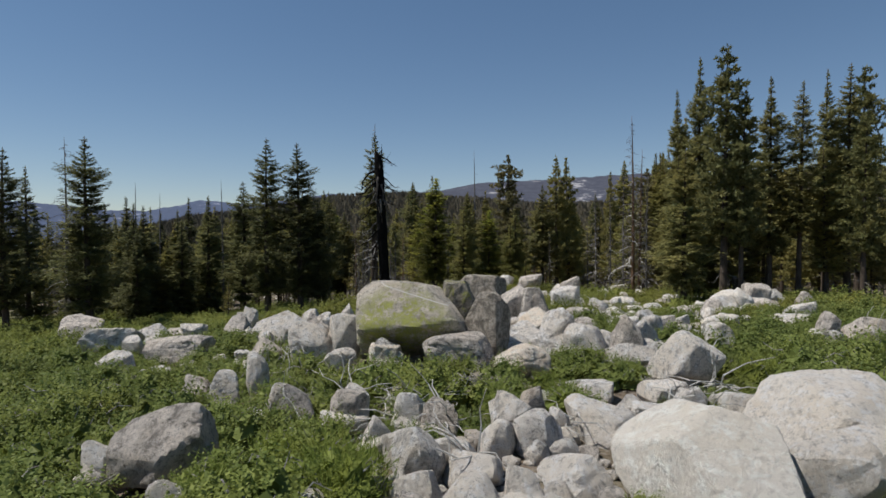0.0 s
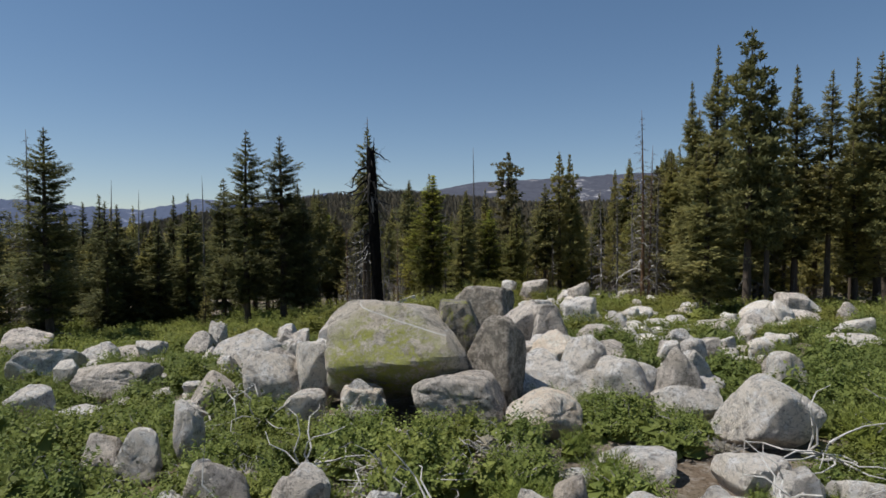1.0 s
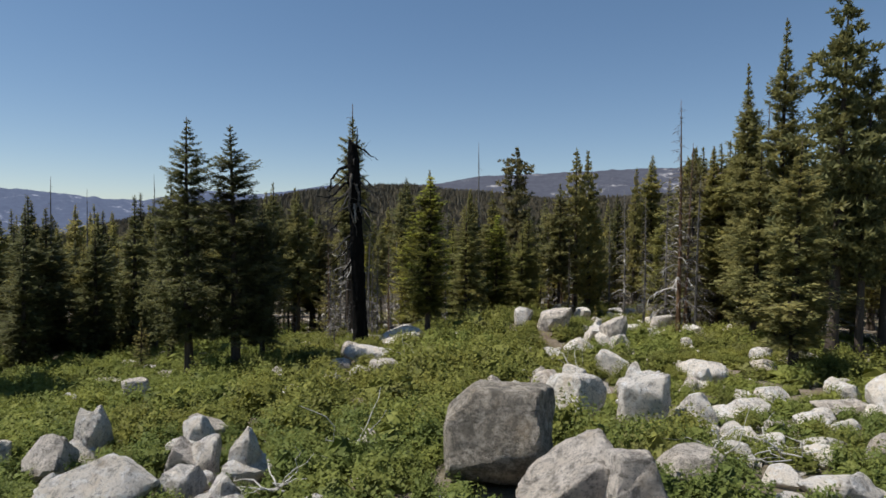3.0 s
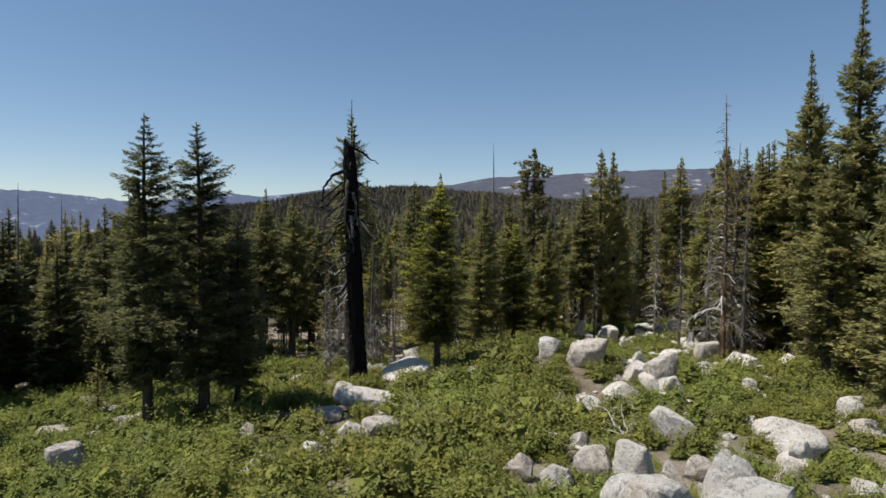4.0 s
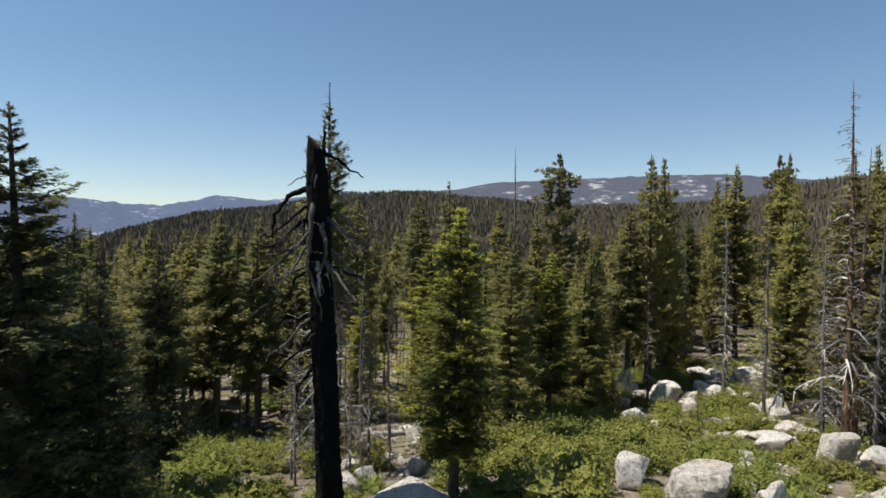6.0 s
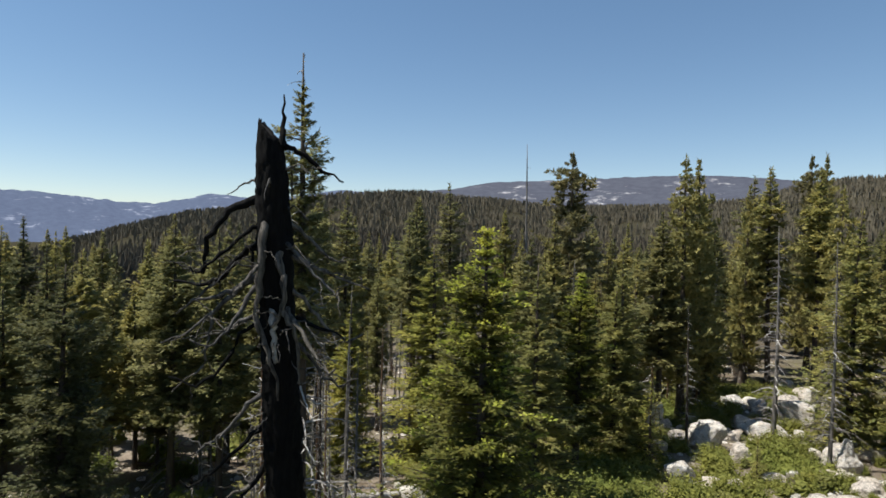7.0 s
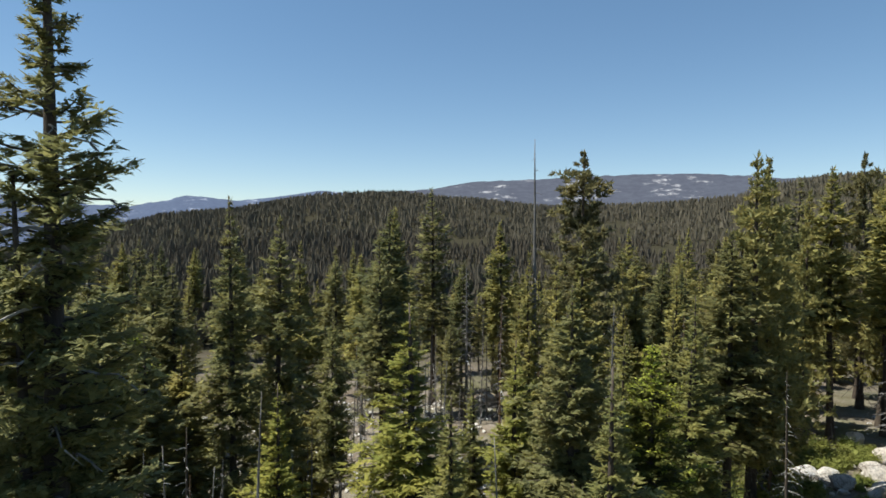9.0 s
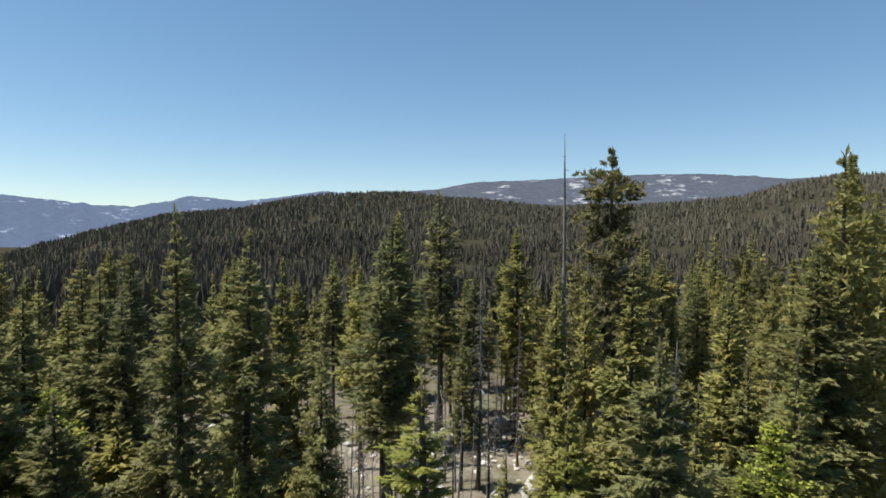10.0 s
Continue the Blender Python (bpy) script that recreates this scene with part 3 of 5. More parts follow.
def lay(rows, group, seed, greys=0.3, sub=4, pale=None):
    pale = pale or GRANITE
    rng = random.Random(seed)
    for i, (x, y, w, h) in enumerate(rows):
        if y > 38:
            w, h = 1.12 * w, 0.95 * h
        grey = rng.random() < greys
        if h > 1.1 * w:
            boulder(x + rng.uniform(-0.1, 0.1), y - 0.1, w * 1.35, h * 0.55, seed * 100 + 60 + i, pale, PALE, group, 4, 0.9, 12.0)
        boulder(x, y, w, h, seed * 100 + i, GRANITE_GREY if grey else pale, GREY if grey else PALE, group, 5 if w > 1.7 and y < 20 else min(sub, 4), rng.uniform(0.7, 1.0), rng.choice((18.0, 30.0, 48.0)))


# the rock pile with the great lichened boulder: x, y, z of the base, width, depth, height, roundness, look, label, cutting planes
LICHEN = "huge rounded boulder with yellow-green lichen and a pale vein"
HEAP = [
    (-1.0, 18.6, -1.25, 3.65, 3.3, 2.65, 9, GRANITE_MOSS, LICHEN, [(-0.12, -0.85, 0.52, 0.74), (0.12, 0.15, 1, 0.80), (0.75, -0.1, 0.65, 0.80), (-1, -0.1, 0, 0.92), (0, -0.75, -0.65, 0.93), (0, 1, 0.1, 0.9), (-0.6, -0.2, 0.75, 0.93)]),
    (0.55, 16.8, -1.35, 2.15, 1.5, 1.36, 7, GRANITE_GREY, "rounded grey boulder in front of the huge lichened one", [(0, -1, 0.1, 0.8), (0.05, 0, 1, 0.86), (0.9, -0.2, 0.3, 0.85)]),
    (-1.65, 17.2, -1.40, 0.98, 0.9, 1.06, 14, GRANITE_TAN, TAN, [(0, -1, 0, 0.78), (0.1, 0, 1, 0.75), (1, -0.2, -0.1, 0.8)]),
    (2.3, 16.3, -1.35, 1.65, 1.6, 1.10, 8, GRANITE_TAN, TAN, [(0.6, -0.6, 0.5, 0.8), (-0.4, 0.1, 0.9, 0.8), (0.2, -0.8, -0.6, 0.75)]),
    (1.4, 17.9, -1.35, 1.60, 1.3, 2.42, 13, GRANITE_SHADE, "upright grey-green lichened boulder beside the huge one", [(-0.45, -0.80, 0.35, 0.72), (0.9, -0.4, 0, 0.8), (-0.7, 0, 0.75, 0.92), (0.6, 0, 0.8, 0.95), (0.05, 0, 1, 0.84)]),
    (0.55, 19.4, -1.35, 1.35, 1.5, 2.68, 10, GRANITE_DARK, "dark lichened boulder wedged behind the huge one", [(0, -1, 0.15, 0.75), (0.8, -0.1, 0.6, 0.86), (-0.9, -0.1, 0.2, 0.8), (0, 0, 1, 0.84)]),
    (1.75, 27.4, -1.60, 2.75, 2.2, 2.50, 18, GRANITE_SHADE, "tall square grey block on the rock pile", [(-0.25, -0.92, 0.3, 0.74), (0.05, 0.05, 1, 0.78), (-0.75, 0, 0.66, 0.80), (-1, 0, 0, 0.9), (0.95, -0.3, 0.1, 0.82), (0, -0.7, -0.7, 0.9)]),
    (2.85, 24.8, -1.55, 2.15, 1.6, 2.20, 15, GRANITE_GREY, "leaning granite slab on the rock pile", [(-0.62, -0.1, 0.78, 0.62), (0.1, -1, -0.1, 0.75), (0.62, -0.1, -0.78, 0.75), (1, 0, 0.4, 0.85)]),
    (3.85, 24.1, -1.60, 1.45, 1.1, 2.25, 13, GRANITE_GREY, "upright speckled granite slab", [(-0.1, -1, 0.15, 0.72), (-0.95, -0.1, 0.2, 0.78), (0.85, -0.1, 0.5, 0.72), (0, 0.1, 1, 0.85)]),
    (3.7, 21.8, -1.50, 1.75, 1.6, 1.55, 9, GRANITE_TAN, TAN, [(-0.5, -0.4, 0.75, 0.72), (0.6, -0.1, 0.8, 0.85)]),
    (2.0, 23.0, -1.50, 1.05, 1.0, 1.05, 14, GRANITE, PALE, [(-0.6, -0.2, 0.75, 0.7), (0.5, -0.7, 0.4, 0.75)]),
    (2.85, 22.6, -1.50, 1.15, 1.0, 1.05, 18, GRANITE, PALE, [(0, 0, 1, 0.7), (0, -1, 0, 0.8)]),
    (1.35, 22.4, -1.50, 0.9, 1.1, 1.20, 10, GRANITE_DARK, "small dark lichened boulder in the rock pile", [(0.4, -0.6, 0.6, 0.75)]),
    (2.3, 18.6, -1.35, 1.25, 1.1, 1.00, 12, GRANITE, PALE, [(0.3, -0.5, 0.8, 0.75)]),
    (2.75, 20.6, -1.40, 1.5, 1.3, 1.15, 14, GRANITE, PALE, [(-0.3, -0.4, 0.85, 0.75)]),
    (-2.6, 19.9, -1.50, 1.3, 1.1, 1.20, 14, GRANITE, PALE, [(0.4, -0.5, 0.75, 0.72)]),
]
for i, (x, y, z, w, d, h, rnd, mat, label, planes) in enumerate(HEAP):
    ob = new("boulder", rock_mesh("boulder", w, d, h, 40 + i, mat, 5, rnd * 1.7, 0.8, planes))
    ob.location = (x, y, z - 0.1)
    tagged(ob, label, "boulder", "boulders of the rock pile")
    ROCKS.append((x, y, w / 2))
slab = new("boulder", rock_mesh("boulder", 2.6, 2.7, 1.87, 61, GRANITE_CREAM, 5, 34.0, 0.35, [(-0.1, -0.66, 0.75, 0.62), (-0.55, 0.0, 0.85, 0.74), (0.35, 0.25, 0.9, 0.74), (0.95, -0.25, 0.1, 0.80), (0.1, 1, 0.1, 0.8), (-0.8, -0.55, 0.2, 0.84)]))
slab.location = (4.1, 8.45, terrain(4.1, 8.45) - 0.4)
tagged(slab, "smooth cream granite slab with a flat leaning face", "boulder", "boulders of the near talus")
ROCKS.append((4.1, 8.45, 1.3))
lay(PILE2, "boulders of the rock pile", 2, 0.15)
lay(NEAR[:1], "boulders of the near talus", 3, 1.0, 5)
lay(NEAR[1:], "boulders of the near talus", 33, 0.1, 5, GRANITE_WHITE)
lay(NEAR2, "boulders of the near talus", 4, 0.25, 4, GRANITE_WHITE)
rng = random.Random(5)
for i, (x, y, top, w, deep) in enumerate(LEFT):
    grey = i in (0, 5, 6, 8, 11, 15, 17)
    boulder(x, y + 0.1, w, max(0.45, top - terrain(x, y)), 560 + i, GRANITE_GREY if grey else GRANITE, GREY if grey else PALE, "boulders of the lower talus", 5 if w > 1.4 else 4, deep, rng.choice((14.0, 22.0, 34.0)))
lay(LEFT3, "boulders of the lower talus", 14, 0.6, 5)
lay(LEFT2, "boulders of the lower talus", 6, 0.5)
lay(RIGHT, "boulders of the upper talus", 7, 0.15, 4, GRANITE_WHITE)
lay(RIGHT2, "boulders of the upper talus", 8, 0.3)
lay(RIGHT3, "boulders of the upper talus", 15, 0.25)
lay([q for q in RIGHT4 if all(math.hypot(q[0] - a, q[1] - b) > 0.9 * (c + q[2] / 2) for a, b, c in ROCKS)], "boulders of the upper talus", 16, 0.12, 4, GRANITE_WHITE)
lay(MEADOW, "boulders of the meadow", 19, 0.6)
lay(MEADOW2, "boulders of the meadow", 10, 0.45)
lay(EDGE, "boulders at the forest edge", 11, 0.3)
lay(STREWN, "boulders strewn over the clearing", 13, 0.6)

# blocks half sunk in the green of the upper clearing
rng = random.Random(71)
sunken = 0
while sunken < 34:
    y = rng.uniform(62, 94)
    x = rng.uniform(8, 22) + 0.42 * (y - 62)
    w = rng.choice((0.6, 0.8, 1.0, 1.3, 1.7)) * rng.uniform(0.9, 1.15)
    if noise.noise((x * 0.22, y * 0.22, 4.0)) < rng.uniform(-0.35, 0.15) or any((x - a) ** 2 + (y - b) ** 2 < (0.85 * (c + w / 2)) ** 2 for a, b, c in ROCKS):
        continue
    kind = rng.random()
    boulder(x, y, w, w * rng.uniform(0.4, 0.7), 800 + sunken, GRANITE_GREY if kind < 0.7 else GRANITE, GREY if kind < 0.7 else PALE, "boulders of the upper clearing", 3, rng.uniform(0.7, 1.0), rng.choice((18.0, 30.0)))
    sunken += 1

# smaller blocks packed between the near ones
rng = random.Random(61)
packed = 0
for i in range(4000):
    x, y, w = rng.uniform(-0.8, 7.5), rng.uniform(6.5, 11.8), rng.choice((0.4, 0.5, 0.6, 0.75, 0.95))
    near = math.exp(-((x - 1.2) / 3.6) ** 2)
    if packed == 34 or rng.random() > near or any((x - a) ** 2 + (y - b) ** 2 < (0.72 * (c + w / 2)) ** 2 for a, b, c in ROCKS):
        continue
    kind = rng.random()
    boulder(x, y, w, w * rng.uniform(0.6, 1.0), 700 + packed, GRANITE_GREY if kind < 0.35 else (GRANITE_WHITE if kind < 0.55 else GRANITE), GREY if kind < 0.35 else PALE, "small blocks of the near talus", 3, rng.uniform(0.7, 1.0), rng.choice((18.0, 30.0)))
    packed += 1

# loose stones between them
STONES = [rock_mesh("stone", 1.0, 0.85, 0.72, 900 + i, (GRANITE, GRANITE, GRANITE_GREY)[i % 3], 3, 12.0) for i in range(10)]


def talus(x, y):
    """How stony the slope is, 0 to 1."""
    a = math.exp(-((x - 1.2) / 2.6) ** 2) * step(2, 5, y) * (1 - step(10.5, 12.5, y))
    b = math.exp(-((x - 9.5) / 4.2) ** 2) * step(18, 22, y) * (1 - step(32, 36, y))
    c = 0.75 * math.exp(-((x + 6.0) / 4.0) ** 2) * step(13, 17, y) * (1 - step(27, 30, y))
    d = 0.6 * math.exp(-((x - 12) / 4.5) ** 2) * step(38, 44, y) * (1 - step(58, 75, y))
    e = 0.7 * math.exp(-((x + 2.5) / 2.2) ** 2) * step(45, 50, y) * (1 - step(62, 70, y))
    f = 0.9 * math.exp(-((x + 16.8) / 2.3) ** 2) * step(44, 47, y) * (1 - step(54, 58, y))
    g = 0.6 * math.exp(-((x - 18 - 0.4 * max(0, y - 76)) / 7.0) ** 2) * step(62, 70, y) * (1 - step(92, 99, y))
    return min(1.0, max(a, b, c, d, e, f, g) + 0.05)


rng = random.Random(21)
count = 0
while count < 240:
    y = rng.uniform(4, 92)
    x = rng.uniform(-0.75, 0.75) * (y * 0.62 + 9)
    if rng.random() > talus(x, y):
        continue
    s = rng.choice((0.22, 0.3, 0.4, 0.5, 0.65)) * (1.0 + y * 0.008)
    if any((x - a) ** 2 + (y - b) ** 2 < (c * 0.75) ** 2 for a, b, c in ROCKS):
        continue
    ob = new("stone", STONES[count % 10])
    ob.matrix_world = Matrix.Translation((x, y, rough_ground(x, y) - 0.12 * s)) @ Euler((rng.uniform(-0.25, 0.25), rng.uniform(-0.25, 0.25), rng.uniform(0, 6.3))).to_matrix().to_4x4() @ Matrix.Diagonal((s, s, s * rng.uniform(0.8, 1.3), 1))
    tagged(ob, "small pale granite stone lying between the boulders", "stone", "loose stones")
    count += 1


def rubble(count, seed):
    v, f = SPHERES[1]
    rng = np.random.RandomState(seed)
    r = random.Random(seed)
    vs, fs = [], []
    while len(vs) < count:
        y = r.uniform(3, 118)
        x = r.uniform(-0.8, 0.8) * (y * 0.62 + 9)
        if r.random() > talus(x, y) + (0.30 if -19 < x < 5 else 0.06) * step(60, 70, y):
            continue
        s = r.uniform(0.05, 0.16) * (1 + y * 0.012)
        p = v * rng.uniform(0.8, 1.2, (len(v), 1)) * np.array([r.uniform(0.7, 1.3), r.uniform(0.7, 1.3), r.uniform(0.5, 0.8)]) * s
        fs += [tuple(k + len(v) * len(vs) for k in q) for q in f]
        vs.append(p + np.array([x, y, rough_ground(x, y) + 0.2 * s]))
    me = bpy.data.meshes.new("rubble")
    me.from_pydata(np.concatenate(vs).tolist(), [], fs)
    me.materials.append(GRANITE)
    tagged(new("rubble", me), "scattered small granite rubble on the ground", "rubble", kind="stuff")


rubble(3400, 5)


# ---- trees ----
def trunk_build(H, r0, seed, n=9, bend=0.12, tip=0.02, segs=12):
    rng = random.Random(seed)
    b = Build()
    pts, radii = [], []
    px, py = rng.uniform(-1, 1), rng.uniform(-1, 1)
    for i in range(segs + 1):
        s = i / segs
        pts.append((bend * px * math.sin(s * 2.6), bend * py * math.sin(s * 3.1 + 0.3) - bend * py * math.sin(0.3), -0.35 + s * (H + 0.35)))
        flare = 1 + 0.55 * math.exp(-s * H / 0.5)
        radii.append((r0 * (1 - s) ** 0.9 + tip * s) * flare)
    b.tube(pts, radii, n)
    return b


def fir_crown(H, R, low, seed, whorls, per, twigs, size, ragged=0.3, droop=0.35, power=0.8, tuft=False, bare_top=0.0, broad=0.38, fine_wood=True, blunt=0.16, inner=0.2):
    """Boughs in whorls: flat fans of needled twigs for firs, tufts at the branch ends for pines; returns the foliage and the branch wood."""
    rng = random.Random(seed)
    leaf, wood = Build(), Build()
    leaf.tips = []
    up = Vector((0, 0, 1))
    side_bias = rng.uniform(0, 6.28)
    for i in range(whorls):
        f = (i + rng.uniform(-0.3, 0.3)) / whorls
        f = min(max(f, 0.0), 0.985)
        z = low + (H - low) * f
        if f > 1 - bare_top:
            continue
        reach = R * ((1 - f) ** power) * (0.80 + 0.20 * math.sin(f * 23 + seed)) + 0.10
        reach *= min(1.0, (0.45 if tuft else blunt) + (1 - f) * (2.6 if tuft else 2.7))
        if f < 0.12:
            reach *= 0.6 + 3.3 * f
        m = max(3, int(per * (0.55 + 0.45 * (1 - f)) + 0.5))
        start = rng.uniform(0, 6.28)
        for k in range(m):
            if rng.random() < ragged * 0.35:
                continue
            a = start + 6.283 * k / m + rng.uniform(-0.35, 0.35)
            L = reach * rng.uniform(1 - 1.3 * ragged, 1 + ragged * 0.55) * (1 + 0.15 * math.cos(a - side_bias))
            out = Vector((math.cos(a), math.sin(a), 0))
            tan = Vector((-math.sin(a), math.cos(a), 0))
            dip = droop * (1 - f) - 0.28 * f + rng.uniform(-0.12, 0.12)
            z0 = z + rng.uniform(-0.1, 0.1)
            sway = rng.uniform(-0.2, 0.2)

            def spot(s):
                return out * (L * s) + tan * (sway * L * s * s) + Vector((0, 0, z0 - dip * L * s + 0.22 * L * s * s))

            if fine_wood:
                wood.tube([spot(0), spot(0.5), spot(0.95)], [0.012 + 0.014 * L, 0.008 + 0.008 * L, 0.004], 3, False)
            else:
                wood.needle(spot(0), (spot(1) - spot(0)).normalized(), tan, L, 0.05 + 0.02 * L)
            leaf.tips.append((f, spot(1.0), out))
            grow = (0.62 + 0.38 * min(1.0, L / 1.4)) * (0.50 + 0.50 * min(1.0, (1 - f) * 4.5))
            if tuft:
                for q in range(max(2, twigs // 8)):
                    c = spot(rng.uniform(0.45, 1.05)) + tan * rng.gauss(0, 0.16) * L + up * rng.uniform(-0.05, 0.22)
                    for _ in range(8):
                        way = (Vector((rng.gauss(0, 1), rng.gauss(0, 1), rng.gauss(0.35, 0.7))).normalized() + out * 0.35 + up * 0.25).normalized()
                        side = way.cross(Vector((rng.uniform(-1, 1), rng.uniform(-1, 1), rng.uniform(-1, 1)))).normalized()
                        length = size * rng.uniform(0.40, 0.72) * grow
                        leaf.needle(c, way, side, length, length * broad)
                continue
            pairs = max(3, int(twigs * 0.5 * min(1.0, 0.3 + 0.7 * L / 1.2)))
            for q in range(pairs):
                s = inner + (1 - inner) * (q + rng.random()) / pairs
                for hand in (-1, 1):
                    turn = hand * rng.uniform(0.45, 1.05)
                    root = spot(s) + up * rng.gauss(0, 0.055) * L + tan * rng.gauss(0, 0.07) * L
                    way = (out * math.cos(turn) + tan * math.sin(turn) + up * rng.uniform(-0.45, 0.50)).normalized()
                    length = size * rng.uniform(0.7, 1.3) * grow * (1.15 - 0.5 * s)
                    side = way.cross(up + tan * rng.uniform(-0.9, 0.9) + out * rng.uniform(-0.6, 0.6)).normalized()
                    leaf.needle(root, way, side, length, length * broad * rng.uniform(0.8, 1.25), rng.uniform(-0.18, 0.10))
            way = (spot(1.0) - spot(0.8)).normalized()
            leaf.needle(spot(0.88), way, way.cross(up).normalized(), size * grow, size * grow * broad, 0.05)
    for q in range(10):
        a = q * 2.4
        leaf.blade(Vector((0, 0, H - 0.12 * q * size - 0.1)), Vector((math.cos(a) * 0.5, math.sin(a) * 0.5, 0.75)), Vector((-math.sin(a), math.cos(a), 0)), size * 0.7, size * 0.16)
    return leaf, wood


def dead_limbs(H, low, R, seed, n, twigs=3, droop=0.7, thick=1.0):
    rng = random.Random(seed)
    b = Build()
    for i in range(n):
        f = (i + rng.random()) / n
        z = low + (H - low) * f
        a = rng.uniform(0, 6.28)
        L = R * (1 - 0.8 * f) * rng.uniform(0.4, 1.15)
        out = Vector((math.cos(a), math.sin(a), 0))
        tan = Vector((-math.sin(a), math.cos(a), 0))
        pts = []
        wob = rng.uniform(-0.25, 0.25)
        for k in range(5):
            s = k / 4
            pts.append(out * (L * s) + tan * (wob * L * s * s) + Vector((0, 0, z + L * (0.30 * s - droop * s * s + 0.12 * max(0.0, s - 0.7)) + rng.uniform(-0.04, 0.04) * L)))
        r = (0.010 + 0.013 * L) * thick
        b.tube(pts, [r * 1.5, r, r * 0.8, r * 0.55, r * 0.25], 3, False)
        for q in range(twigs):
            k = rng.randint(1, 4)
            w = (out * rng.uniform(0.2, 1) + tan * rng.uniform(-1, 1) + Vector((0, 0, rng.uniform(-0.9, 0.2)))).normalized()
            l = L * rng.uniform(0.2, 0.45)
            b.needle(pts[k], w, w.cross(Vector((rng.uniform(-1, 1), rng.uniform(-1, 1), 0.3))).normalized(), l, r * 1.3, -0.15)
    return b


def new_growth(tips, seed):
    """Fat fresh shoots on the ends of the upper boughs."""
    rng = random.Random(seed)
    b = Build()
    for f, p, out in tips:
        if f < 0.25 or rng.random() > 0.45 + 0.5 * f:
            continue
        for _ in range(22):
            way = (out + Vector((rng.gauss(0, 0.7), rng.gauss(0, 0.7), rng.gauss(0.45, 0.4)))).normalized()
            side = way.cross(Vector((rng.uniform(-1, 1), rng.uniform(-1, 1), rng.uniform(-1, 1)))).normalized()
            b.blade(p - out * rng.uniform(0, 0.3) + Vector((rng.gauss(0, 0.1), rng.gauss(0, 0.1), rng.gauss(0.03, 0.05))), way, side, rng.uniform(0.09, 0.16), 0.07)
    return b


def make_tree(name, H, R, r0, low, seed, needles, wood, label, category, whorls, per, twigs, size, dead=14, fresh=0, **more):
    top = tagged(new(name), label, category)
    part("trunk", trunk_build(H, r0, seed).mesh("trunk", wood, True), top)
    leaf, branch = fir_crown(H * 0.995, R, low, seed, whorls, per, twigs, size, **more)
    part("crown", leaf.mesh("crown", needles), top)
    if fresh:
        tagged(part("new_growth", new_growth(leaf.tips, seed).mesh("new_growth", NEW_GROWTH), top, "lime-green fresh shoots"), kind="stuff")
    tagged(part("branchwork", branch.mesh("branchwork", wood), top), kind="stuff")
    if dead:
        tagged(part("deadwood", dead_limbs(low + 2.0, 0.8, R * 0.7, seed + 7, dead).mesh("deadwood", BARK_GREY), top, "bare grey lower limbs"), kind="stuff")
    return top


def make_snag(name, H, R, r0, seed, n, label, wood=None, low=1.5, droop=0.7, twigs=3, twiggy=None, bleached=0):
    top = tagged(new(name), label, "dead tree")
    part("trunk", trunk_build(H, r0, seed, 8, 0.15, 0.012).mesh("trunk", wood or BARK_PALE, True), top)
    tagged(part("branchwork", dead_limbs(H * 0.97, low, R, seed, n, twigs, droop).mesh("branchwork", twiggy or BARK_PALE), top), kind="stuff")
    if bleached:
        tagged(part("deadwood", dead_limbs(H * 0.72, low + 0.5, R * 1.0, seed + 3, bleached, 5, 0.75, 1.4).mesh("deadwood", BLEACHED), top, "bleached curling limbs"), kind="stuff")
    return top


SHADY = "dark green fir with dense drooping boughs"
GREEN = "tall green fir with ragged whorled boughs"
YOUNG = "young bright green fir with full boughs"
PINEY = "tall pine with an open yellow-green crown"
BARE = "bare grey dead conifer with drooping twigs"
# full and simpler patterns; the pattern's height, then the tree
NEAR_FIRS = [(15.0, make_tree("fir_tree", 15.0, 2.7, 0.26, 1.5, 11 + i, FIR_DARK, BARK, SHADY, "fir tree", 42, 9, 22, 0.56, 5, ragged=0.38, power=0.85, broad=0.55, fine_wood=False)) for i in range(3)]
# Edge firs dark, sunny firs lighter: shaded and sunlit sides put into the needles.
EDGE_FIRS = [(15.0, make_tree("fir_tree", 15.0, 2.5, 0.24, 2.6, 21 + i, FIR_DARK, BARK, SHADY, "fir tree", 40, 10, 90, 0.29, 8, ragged=0.30, power=0.46, broad=0.50, fine_wood=False, blunt=0.36)) for i in range(2)]
SUNNY_FIRS = [(15.0, make_tree("fir_tree", 15.0, (2.6, 2.1)[i], 0.24, (2.4, 3.4)[i], 28 + i, FIR_OLD, BARK, GREEN, "fir tree", 44, 10, 44, 0.42, 8, ragged=0.36, power=0.66, broad=0.50, fine_wood=False)) for i in range(2)]
HIGH_FIRS = [(17.0, make_tree("fir_tree", 17.0, (1.75, 2.1)[i], 0.22, (5.0, 5.8)[i], 25 + i, FIR_OLD, BARK, GREEN, "fir tree", 46, 9, 40, 0.40, 34, ragged=0.42, power=0.50, broad=0.50, fine_wood=False)) for i in range(2)]
NEAR_GREEN = [(15.0, make_tree("fir_tree", 15.0, (3.0, 2.8, 3.3, 2.9)[i], 0.22, (0.9, 0.9, 0.9, 3.0)[i], 31 + i, (FIR_NEAR, FIR_BRIGHT, FIR_NEAR, FIR_LIME)[i], BARK, GREEN, "fir tree", 46, 9, 72, 0.33, ragged=0.40, power=(0.8, 0.75, 0.72, 0.72)[i], broad=0.44, blunt=(0.16, 0.16, 0.16, 0.55)[i], fresh=(0, 0, 0, 1)[i])) for i in range(4)]
